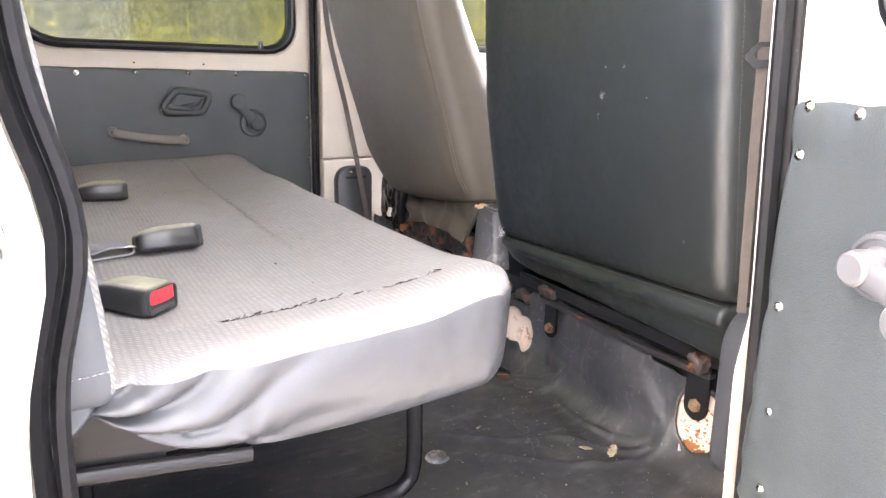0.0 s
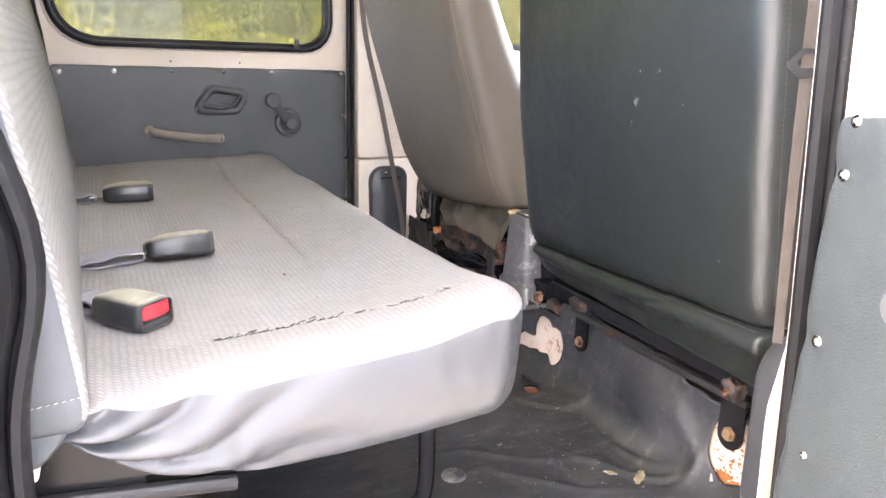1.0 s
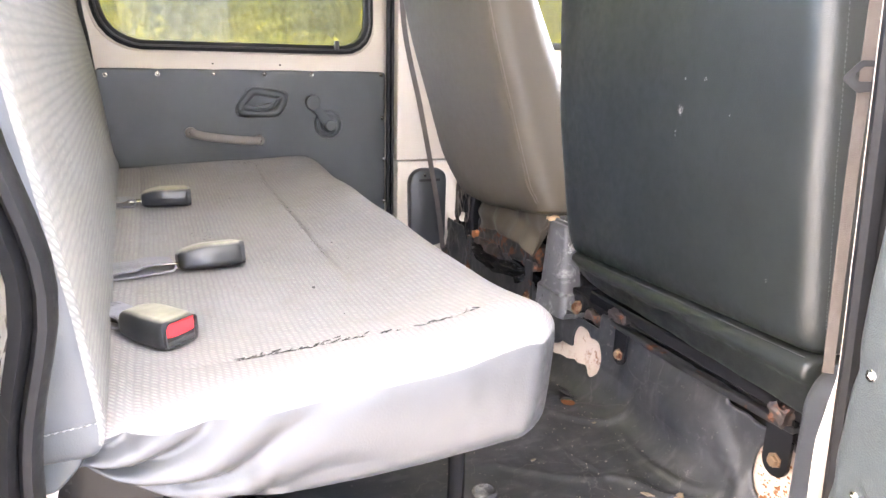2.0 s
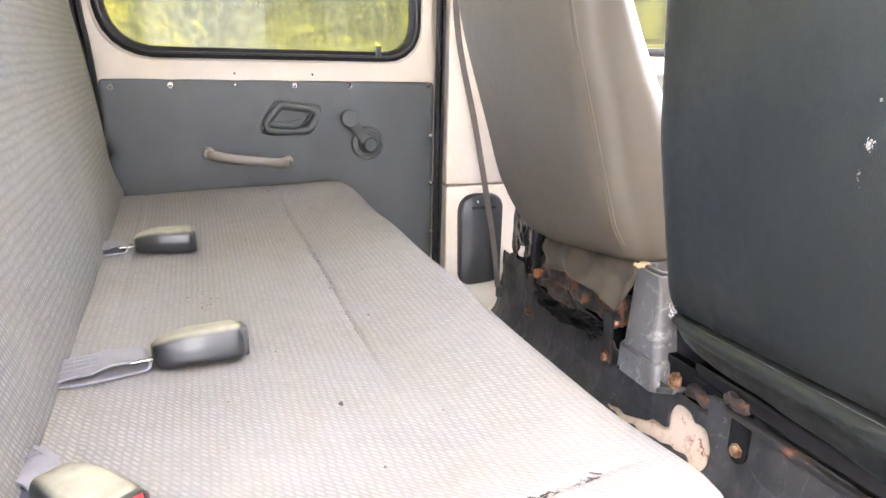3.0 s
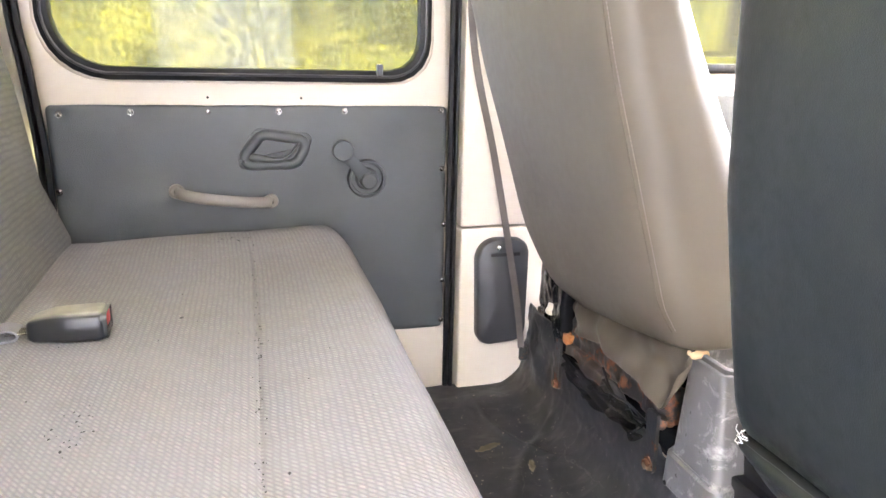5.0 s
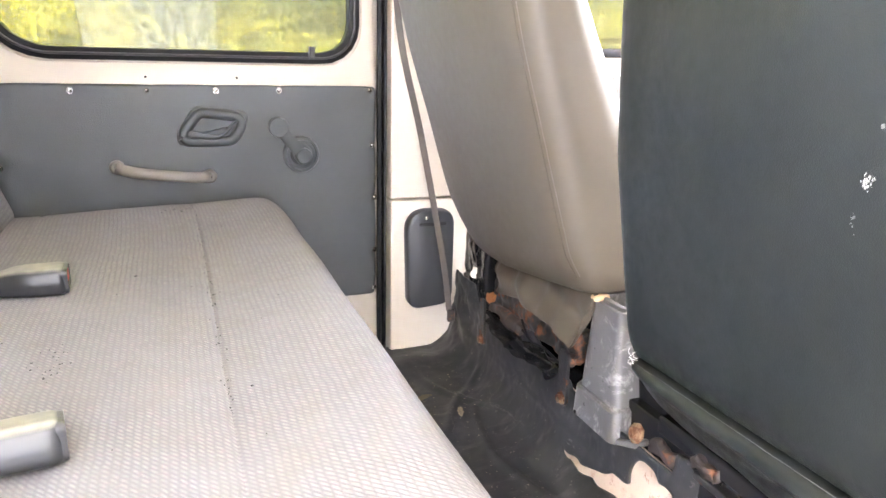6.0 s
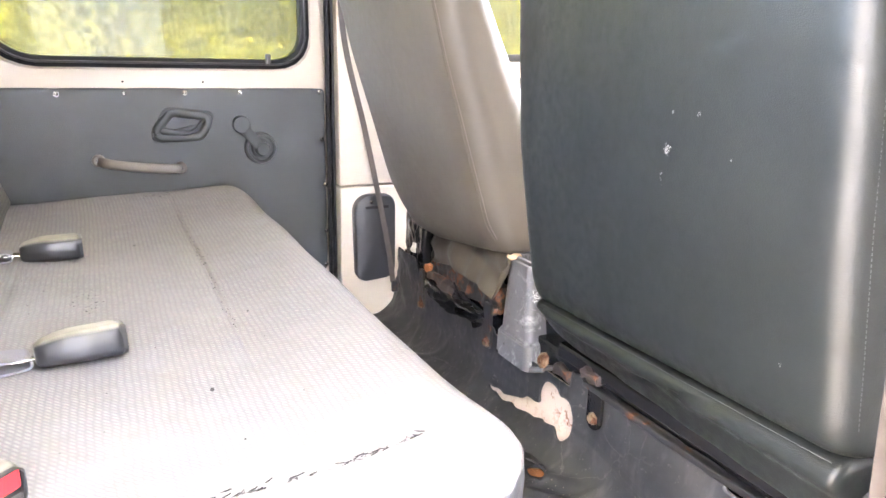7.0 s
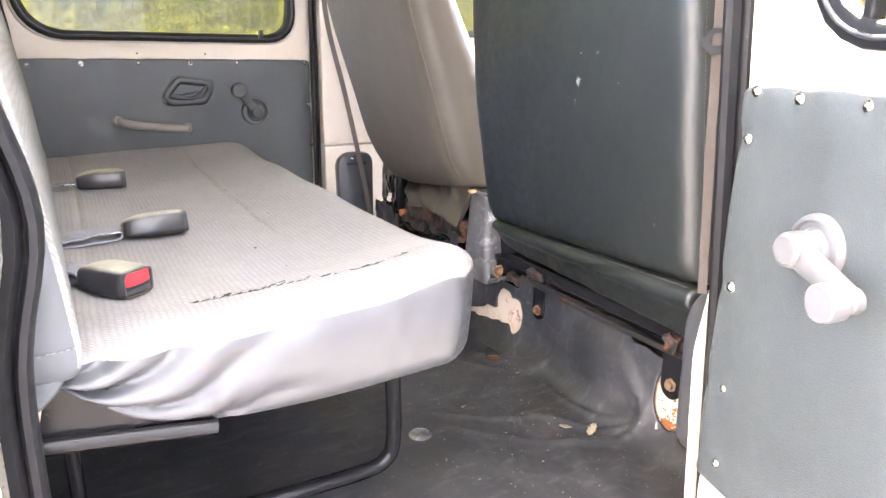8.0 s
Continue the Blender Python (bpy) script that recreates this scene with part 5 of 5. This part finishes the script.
def grey_shape(q):
    x, y, z = q
    x *= min(max(1.10 - 1.5 * (z - 0.65), 0.55), 1.3)
    back = min(max((0.11 - x) / 0.11, 0), 1)
    bulge = -0.018 * math.sin(math.pi * min(max((y - 1.56) / 0.53, 0), 1)) * back
    crease = 0.004 * back * bell(y - 1.60, 0.05) * math.sin((z - 0.33) * 60 + (y - 1.6) * 40) * bell(z - 0.36, 0.06)
    lift = 0.030 * max(0.0, (1.80 - y) / 0.24) * bell(z - 0.33, 0.12)
    drop = 0.07 * max(0.0, (y - 1.90) / 0.19) ** 2 * min(max((0.75 - z) / 0.4, 0), 1)
    return Vector((x + 0.932 - 0.265 * (z - 0.33) + bulge + crease + 0.003 * wob(y, z, 1, 5) + 0.018 * bell(z - 0.33, 0.04) * back, y - 0.020 * min(max((0.75 - z) / 0.4, 0), 1) * max(0, (1.8 - y) / 0.2) - 0.008 * min(max((0.75 - z) / 0.4, 0), 1) * max(0, (y - 1.8) / 0.35), z + lift + drop))


G_LO, G_HI = (0.0, 1.545, 0.325), (0.160, 2.125, 1.08)
G_ARGS = dict(n=(8, 26, 26), fn=grey_shape, extra=((0.075,), (1.570,), ()))
G_R = (0.055, 0.060, 0.016)
part("back_panel", soft_box(G_LO, G_HI, G_R, keep=lambda m: m.x < 0.075 and m.y > 1.570, **G_ARGS), M_VINYL_TAUPE, grey_seat, "smooth taupe vinyl back")
part("side_panel", soft_box(G_LO, G_HI, G_R, keep=lambda m: not (m.x < 0.075 and m.y > 1.570), **G_ARGS), M_VINYL_TAUPE, grey_seat, "taupe vinyl side bolster")
part("side_seam", tube([grey_shape(Vector((0.0072, 1.5744, z))) + Vector((-0.0002, -0.0002, 0)) for z in [0.36 + 0.66 * i / 40 for i in range(41)]], 0.0014, 6), M_VINYL_TAUPE, grey_seat, "raised seam")

st = bmesh.new()
for i in range(110):
    z = 0.365 + 0.0058 * i
    a, b = (grey_shape(Vector((0.0120, 1.5700, z + dz))) + Vector((-0.0012, -0.0012, 0)) for dz in (0.0, 0.0036))
    join(st, tube([a, (a + b) / 2 + Vector((-0.0005, -0.0005, 0)), b], 0.0005, 5))
part("seam_stitching", st, M_PLASTIC_TAUPE, grey_seat, "pale stitches along the seam")


SKIRT_LOW = [(1.550, 0.325), (1.560, 0.285), (1.578, 0.247), (1.625, 0.259), (1.692, 0.263), (1.815, 0.256), (1.90, 0.243), (1.955, 0.232)]


def skirt_shape(q):
    t = (0.345 - q.z) / 0.09
    low = SKIRT_LOW[-1][1]
    for (y0, z0), (y1, z1) in zip(SKIRT_LOW, SKIRT_LOW[1:]):
        if y0 <= q.y <= y1:
            low = z0 + (z1 - z0) * (q.y - y0) / (y1 - y0)
    high = 0.365 - 0.05 * max(0.0, (q.y - 1.78) / 0.17)
    fold = 0.007 * math.sin(t * 7 + q.y * 14) * min(1, t * 2) + 0.009 * wob(q.y, t * 0.08, 0, 20)
    return Vector((q.x + 0.984 - 0.022 * t + fold + 0.02 * bell(q.y - 1.95, 0.03), q.y, high + (low - high) * t + 0.003 * wob(q.y, 0, 0, 60) * t))


part("skirt", soft_box((0.0, 1.552, 0.255), (0.007, 1.953, 0.345), (0.003, 0.003, 0.003), (1, 60, 18), skirt_shape), M_VINYL_TAUPE, grey_seat, "loose sagging vinyl skirt")
part("cushion", soft_box((1.03, 1.575, 0.26), (1.55, 2.06, 0.42), 0.05, (4, 4, 2)), M_VINYL_TAUPE, grey_seat)
part("foam", soft_box((0.978, 1.546, 0.341), (1.01, 1.566, 0.354), 0.008, (2, 2, 1)), M_FOAM, grey_seat, "exposed yellow foam edge")
part("seat_frame", soft_box((0.984, 1.60, 0.196), (1.50, 1.955, 0.262), 0.012, (2, 60, 10), lambda q: q + Vector((0.010 * wob(q.y, q.z, 0, 24) + 0.004 * wob(q.y, q.z, 3, 70), 0, 0.005 * wob(q.y, q.x, 0, 30)))), M_FRAME, grey_seat, "rusted black seat frame")
mount("mounting_foot", grey_seat, 0.972, 1.960, 0.108, 0.011, 0.095, M_BLACK_RUSTY, M_BOLT, 0.006)
mount("mounting_foot", grey_seat, 0.970, 1.604, 0.140, 0.014, 0.09, M_BLACK_RUSTY, M_BOLT, 0.004)
# added tubes that stand for the crumpled upper edge of the mat
part("mat_edge_tubes", join(tube(smooth_line([(0.985, 1.94, 0.205), (0.976, 1.86, 0.196), (0.972, 1.77, 0.200), (0.966, 1.70, 0.186), (0.972, 1.63, 0.198), (0.98, 1.60, 0.21)]), 0.0035, 8), tube(smooth_line([(0.98, 1.80, 0.215), (0.968, 1.74, 0.196), (0.966, 1.68, 0.205), (0.975, 1.61, 0.19)]), 0.0026, 8)), M_RUBBER, grey_seat, "thin black tubes for the crumpled mat edge")

LUMPY = lambda q: q + Vector((0.006 * wob(q.y, q.z, 0, 60), 0.004 * wob(q.x, q.z, 2, 80), 0.006 * wob(q.y, q.x, 4, 60) + 0.003 * wob(q.y, q.x, 1, 170)))
part("rusty_nut", soft_box((0.974, 1.934, 0.196), (0.992, 1.962, 0.220), 0.004, (6, 8, 7), LUMPY), M_RUST_ORANGE, grey_seat, "orange rusted nut")
part("rusty_nut", soft_box((0.966, 1.592, 0.205), (0.984, 1.626, 0.222), 0.004, (6, 9, 6), LUMPY), M_RUST, grey_seat, "rusted nut on the seat rail")
part("rust_flange", soft_box((0.966, 1.78, 0.194), (0.984, 1.925, 0.214), 0.004, (4, 40, 8), lambda q: q + Vector((0.007 * wob(q.y, q.z, 0, 34), 0, 0.010 * wob(q.y, q.x, 4, 30) - 0.10 * (1.93 - q.y) * 0.5))), M_RUST, grey_seat, "rusted flange of the seat rail")
part("crumpled_trim", soft_box((0.954, 1.635, 0.166), (0.962, 1.905, 0.204), (0.002, 0.004, 0.004), (1, 70, 22), lambda q: q + Vector((0.008 * math.sin((q.z - 0.166) * 330 + 5 * wob(q.y, 0, 0, 12)) + 0.006 * wob(q.y, q.z, 3, 30), 0, 0.010 * wob(q.y, 0.2, 5, 13) - 0.010 * math.sin((q.y - 1.62) * 11)))), M_BRACKET, grey_seat, "crumpled black trim hanging under the seat")

# ---- console between the front seats ----
console = thing("handbrake_console", (1.06, 1.51, 0.13), "dusty grey plastic console box between the front seats", "console")


def console_shape(q):
    t = (q.z - 0.125) / 0.22
    w = 1.0 - 0.34 * t if q.z > 0.19 else 1.06 - 0.20 * t
    cy = 1.507 + 0.020 * t
    return Vector((q.x + 0.018 * t - (0.006 if q.z < 0.186 else 0.0), cy + (q.y - 1.507) * w, q.z))


part("body", soft_box((0.968, 1.445, 0.133), (1.16, 1.569, 0.345), (0.018, 0.018, 0.003), (4, 4, 12), console_shape, ((), (), (0.184, 0.188, 0.192)), keep=lambda m: m.z < 0.3449), M_PLASTIC_GREY, console)
top_loop = rounded_poly([(0.994, 1.487, 0.012), (1.17, 1.487, 0.012), (1.17, 1.567, 0.012), (0.994, 1.567, 0.012)])
in_loop = rounded_poly([(1.004, 1.497, 0.008), (1.16, 1.497, 0.008), (1.16, 1.557, 0.008), (1.004, 1.557, 0.008)])
rim = holed(top_loop, in_loop, 0.350, 0.335, lip=0.003)
rim.transform(Matrix(((1, 0, 0, 0), (0, 0, 1, 0), (0, 1, 0, 0), (0, 0, 0, 1))))
bmesh.ops.recalc_face_normals(rim, faces=rim.faces)
part("rim", rim, M_PLASTIC_GREY, console)
part("tray", box((1.0, 1.49, 0.300), (1.165, 1.562, 0.304), 0), M_PLASTIC_GREY, console)
band = [Vector((console_shape(Vector((0.968, y, 0.188))).x - 0.0015, console_shape(Vector((0.968, y, 0.188))).y, 0.1885)) for y in [1.462 + 0.09 * k / 12 for k in range(13)]]
part("moulding_line", tube(band, 0.0016, 6), M_PLASTIC_PALE, console, "pale worn moulding line")
# dark disc in place of a shaded opening
part("fixing_hole_shade", turned([(0.0, 0.0006), (0.0032, 0.0006), (0.0036, 0.0)], 12, Matrix.Translation((0.9615, 1.553, 0.140)) @ pose(0, 0, 0, 0, -90, 0)), M_HOLE_SHADE, console)
part("flange", soft_box((0.972, 1.400, 0.128), (1.10, 1.46, 0.140), 0.005, (3, 3, 1), lambda q: q + Vector((0, 0, 0.03 * (1.46 - q.y) / 0.07))), M_PLASTIC_GREY, console)
part("bolt", turned([(0.0, 0.010), (0.008, 0.010), (0.010, 0.006), (0.016, 0.003), (0.017, 0.0), (0.0, 0.0)], 8, Matrix.Translation((0.978, 1.405, 0.178)) @ pose(0, 0, 0, 0, -70, 0)), M_BOLT, console, "rusty bolt")
part("rust_strap", soft_box((0.984, 1.27, 0.160), (0.999, 1.385, 0.184), 0.005, (3, 30, 6), lambda q: q + 0.006 * Vector((wob(q.y, q.z, 0, 40), 0, wob(q.y, q.x, 4, 40) + 0.6 * wob(q.y, q.x, 2, 110)))), M_RUST, console, "rusted steel strap")

# ---- belts and covers on the pillars ----


def belt_cover(y0, y1, label, x0=0.838, x1=0.966):
    c = thing("belt_cover", (0.90, y0, 0.12), label, "belt cover")
    loop = rounded_poly([(x0 + 0.012, 0.122, 0.03), (x1, 0.130, 0.03), (x1, 0.372, 0.03), (x0 + 0.004, 0.376, 0.045)], 8)
    s = 1 if y1 > y0 else -1
    part("shell", pillow(loop, y0, y1, 0.010), M_PLASTIC_BLACK, c)
    cx = (x0 + x1) / 2
    # dark strip painted as the shade of the belt's opening
    part("slot_shade", box((cx - 0.028, min(y0 - s * 0.0015, y0), 0.336), (cx + 0.04, max(y0 - s * 0.0015, y0), 0.343), 0), M_HOLE_SHADE, c)
    piece("screw", SCREW, Matrix.Translation((-0.008, 0, 0.235)) @ pose(0, 0, 0, 90 * s, 0, 0), c)
    return c


belt_cover(2.140, 2.168, "dark grey plastic belt cover on the cream pillar")
belt_cover(0.706, 0.676, "dark grey plastic belt cover inside the open doorway", 0.818, 0.93)
belt = thing("seat_belt", (0.95, 2.10, 0.12), "dusty brown seat belt hanging along the cream pillar", "seat belt")
part("webbing", strap(smooth_line([(0.800, 2.128, 1.10), (0.812, 2.122, 0.80), (0.862, 2.108, 0.56), (0.905, 2.100, 0.345), (0.928, 2.098, 0.22), (0.940, 2.098, 0.13)], 8), 0.015, 0.002, (0.55, 0.8, 0)), M_BELT, belt)
part("anchor", soft_box((0.936, 2.092, 0.100), (0.956, 2.106, 0.134), 0.006), M_BLACK_RUSTY, belt, "rusty anchor plate")
belt2 = thing("seat_belt", (0.80, 0.69, 0.42), "tan seat belt hanging inside the open doorway", "seat belt")
part("webbing", strap([(0.800, 0.689, 1.16), (0.800, 0.689, 0.80), (0.808, 0.684, 0.60), (0.820, 0.677, 0.38)], 0.012, 0.002, (0.75, 0.6, 0)), vinyl("tan_webbing", (0.050, 0.040, 0.033), 0.8, 1500, 0.4, 0.1), belt2)
hook = slab(rounded_poly([(-0.026, 0.0, 0.006), (-0.004, -0.019, 0.006), (0.022, -0.014, 0.003), (0.022, -0.002, 0.003), (-0.004, -0.004, 0.004), (-0.010, 0.004, 0.003), (-0.002, 0.016, 0.004), (0.022, 0.016, 0.003), (0.022, 0.024, 0.003), (-0.006, 0.024, 0.006)], 4), -0.003, 0.003)
hook.transform(Matrix.Translation((0.801, 0.687, 0.703)) @ pose(0, 0, 0, 0, 0, -51) @ Matrix.Diagonal((0.75, 1, 0.75, 1)))
part("guide_loop", hook, M_RUBBER, belt2, "grey plastic belt guide")

lining = thing("floor_lining", (1.0, 2.05, 0.16), "bunched black lining crammed beside the pillar", "lining")
part("sheet", soft_box((0.985, 1.965, 0.17), (1.02, 2.150, 0.345), 0.012, (3, 34, 30), lambda q: q + Vector((0.009 * wob(q.y, q.z, 0, 14) + 0.002 * wob(q.y, q.z, 2, 45) + 0.15 * (q.y - 2.05), 0.0, 0.012 * wob(q.y, 0, 1, 16)))), M_BRACKET, lining)
part("torn_edge", soft_box((0.978, 2.040, 0.225), (0.986, 2.056, 0.255), 0.005, (2, 6, 10), lambda q: q + 0.012 * Vector((wob(q.y, q.z, 0, 50), wob(q.x, q.z, 1, 40), wob(q.y, 0, 1, 50)))), M_CREAM, lining, "chipped cream paint")

# ---- litter on the floor ----
ring = whole("drain_plug", turned([(0.0, 0.004), (0.012, 0.004), (0.016, 0.006), (0.019, 0.005), (0.0215, 0.0), (0.0, -0.001)], 28, Matrix.Translation((0.598, 1.075, 0.0135))), vinyl("worn_rubber", (0.06, 0.06, 0.06), 0.6, 400, 0.2, 0.3, (0.25, 0.24, 0.22), 0.5), "worn round rubber plug in the floor mat", "plug")
leafm = vinyl("dry_leaf", (0.26, 0.21, 0.14), 0.8, 300, 0.4, 0.4)
for x, y, l, a in [(0.885, 0.938, 0.024, 35), (0.842, 0.962, 0.012, -40), (0.722, 1.130, 0.006, 10), (0.60, 0.98, 0.005, 60), (0.80, 1.90, 0.03, 20), (0.86, 1.82, 0.02, 70), (0.90, 1.20, 0.005, 0)]:
    bm = soft_box((-l, -l * 0.32, 0), (l, l * 0.32, 0.002), (l * 0.5, l * 0.2, 0.0008), (6, 4, 1), lambda q: Vector((q.x, q.y * (1 - 0.5 * abs(q.x / l)) + 0.2 * l * wob(q.x, q.y, 0, 120), q.z + 0.004 * abs(wob(q.x, q.y, 1, 60)))))
    bm.transform(Matrix.Translation((x, y, floor_point(x - ARC0, y, 0.0125).z + 0.001)) @ pose(0, 0, 0, 0, 0, a))
    whole("dry_leaf", bm, leafm, "dry brown leaf scrap on the rubber mat", "leaf", group="litter on the floor")
sv, sf = [], []
for i in range(420):
    x, y = rng.uniform(0.56, 0.93), rng.uniform(0.70, 2.12)
    r = rng.uniform(0.0004, 0.0015)
    c = floor_point(x - ARC0, y, 0.0132)
    b = len(sv)
    sv += [c + Vector((r * math.cos(a) * rng.uniform(0.6, 1.6), r * math.sin(a), 0)) for a in (0, 1.26, 2.5, 3.8, 5.0)] + [c + Vector((0, 0, r))]
    sf += [(b + j, b + (j + 1) % 5, b + 5) for j in range(5)]
whole("floor_grit", from_lists(sv, sf), mat("grit", (0.36, 0.31, 0.25), 0.9), "fine pale grit scattered on the mat", "grit", "stuff")

# ---- outside ----
mirror = thing("wing_mirror", (1.60, 2.40, 0.80), "grey wing mirror outside the front door", "wing mirror")
part("housing", soft_box((1.575, 2.36, 0.775), (1.635, 2.53, 0.985), 0.025, (2, 3, 3)), M_PLASTIC_GREY, mirror)
part("mirror_glass", soft_box((1.569, 2.375, 0.79), (1.574, 2.515, 0.97), 0.002), mat("silvered_glass", (0.9, 0.9, 0.9), 0.03, 1.0), mirror)
part("arm", tube([(1.60, 2.26, 0.80), (1.605, 2.38, 0.82)], 0.014, 10), M_PLASTIC_BLACK, mirror)
post = thing("marker_post", (3.03, 4.30, -0.4), "red and white roadside post with an orange board", "post")
part("post_body", turned([(0.0, 0.0), (0.020, 0.0), (0.020, 1.72), (0.0, 1.73)], 16, Matrix.Translation((3.03, 4.30, -0.5))), mat("white_post_paint", (0.55, 0.55, 0.53), 0.5), post)
for z in (0.55, 0.80, 1.02):
    part("band", turned([(0.0205, 0.0), (0.022, 0.002), (0.022, 0.088), (0.0205, 0.09)], 16, Matrix.Translation((3.03, 4.30, z))), mat("red_paint", (0.45, 0.05, 0.03), 0.5), post, "red band")
part("board", soft_box((2.88, 4.262, 1.085), (3.18, 4.274, 1.26), 0.004), mat("orange_paint", (0.55, 0.16, 0.02), 0.5), post, "orange board")


def bank_z(x, y):
    return -0.55 + 0.42 * max(0.0, y - 3.2) * (1 + 0.25 * wob(x, y, 0, 0.4)) + 0.12 * wob(x, y, 0, 1.3)


bx, by = [-6 + 0.3 * i for i in range(61)], [3.0 + 0.25 * i for i in range(45)]
bv = [Vector((x, y, bank_z(x, y) - (0.2 if y < 3.1 else 0))) for x in bx for y in by]
k = len(by)
bf = [(i * k + j, (i + 1) * k + j, (i + 1) * k + j + 1, i * k + j + 1) for i in range(len(bx) - 1) for j in range(k - 1)]
structure("bank", from_lists(bv, bf), painted("bank_soil", (0.14, 0.15, 0.05), 0.9, (0.25, 0.24, 0.08), 0.5), "grassy bank rising beside the road", "bank")


# added, never in view: cuts the sky over the doorway, bounces light in sideways
structure("sky_blocking_wall", box((-16, -2.8, -0.6), (16, -2.5, 15.0), 0.02), painted("bounce_wall_plaster", (0.60, 0.60, 0.60), 0.9, (0.50, 0.49, 0.46), 0.5), "added unseen wall that blocks sky and bounces light into the van", "wall")


# added out of view to keep low sky light off the open door's panel
structure("sky_blocking_return", box((-4.3, -2.5, -0.6), (-4.0, 0.55, 15.0), 0.02), bpy.data.materials["bounce_wall_plaster"], "added unseen wall that shades the open door from the sky", "wall")


def foliage(name, colour_a, colour_b):
    m = mat(name, colour_a, 0.55)
    geo = node(m, "ShaderNodeNewGeometry")
    v = coords(m)
    patch = noise_tex(m, v, 1.3, 3.0)
    fac = maths(m, "ADD", maths(m, "MULTIPLY", geo.outputs["Random Per Island"], 0.6), maths(m, "MULTIPLY", ramp(m, patch, [(0.35, 0.0), (0.65, 1.0)]), 0.4))
    link(m, mixcol(m, fac, colour_a, colour_b), bsdf(m).inputs["Base Color"])
    bsdf(m).inputs["Subsurface Weight"].default_value = 0.0
    bsdf(m).inputs["Transmission Weight"].default_value = 0.0
    return m


gr = np.random.RandomState(3)
gv, gf = [], []
for i in range(26000):
    x, y = gr.uniform(-4.5, 6.5), 3.15 + 6.5 * gr.uniform() ** 1.5
    dens = wob(x, y, 0, 0.9) + 0.6 * wob(x, y, 4, 3)
    if dens < -0.35:
        continue
    h = (0.18 + 0.45 * gr.uniform() ** 2) * (1.0 + 0.6 * dens)
    w = 0.004 + 0.006 * gr.uniform()
    a, l = gr.uniform(0, 6.28), gr.uniform(0.05, 0.5) * h
    z = bank_z(x, y) - 0.02
    dx, dy = math.cos(a), math.sin(a)
    b = len(gv)
    gv += [(x - dy * w, y + dx * w, z), (x + dy * w, y - dx * w, z), (x + dx * l * 0.35 + dy * w * 0.8, y + dy * l * 0.35 - dx * w * 0.8, z + h * 0.6), (x + dx * l * 0.35 - dy * w * 0.8, y + dy * l * 0.35 + dx * w * 0.8, z + h * 0.6), (x + dx * l, y + dy * l, z + h)]
    gf += [(b, b + 1, b + 2, b + 3), (b + 3, b + 2, b + 4)]
me = bpy.data.meshes.new("tall_grass")
me.from_pydata(gv, [], gf)
me.materials.append(foliage("grass_blades", (0.022, 0.050, 0.004), (0.17, 0.170, 0.007)))
tagged(new("tall_grass", me), "sunlit yellow-green tall grass on the bank", "grass", kind="stuff")

lv, lf = [], []
for i in range(150):
    cx, cy = gr.uniform(-4.5, 6.5), 3.6 + 5.5 * gr.uniform()
    cz, rad = bank_z(cx, cy), gr.uniform(0.15, 0.45)
    for j in range(int(260 * rad / 0.3)):
        d = gr.normal(size=3)
        d *= rad * gr.uniform(0.35, 1.0) ** 0.5 / np.linalg.norm(d)
        p = np.array((cx, cy, cz + rad * 0.8)) + d * (1, 1, 1.2)
        a, b2 = gr.normal(size=3), gr.normal(size=3)
        a /= np.linalg.norm(a)
        b2 -= a * (a @ b2)
        b2 /= np.linalg.norm(b2)
        s = gr.uniform(0.018, 0.042)
        n = len(lv)
        lv += [tuple(p - a * s), tuple(p + b2 * s * 0.45), tuple(p + a * s), tuple(p - b2 * s * 0.45)]
        lf.append((n, n + 1, n + 2, n + 3))
me = bpy.data.meshes.new("roadside_weeds")
me.from_pydata(lv, [], lf)
me.materials.append(foliage("weed_leaves", (0.010, 0.026, 0.004), (0.06, 0.085, 0.008)))
tagged(new("roadside_weeds", me), "leafy green and yellow roadside weeds", "weeds", kind="stuff")
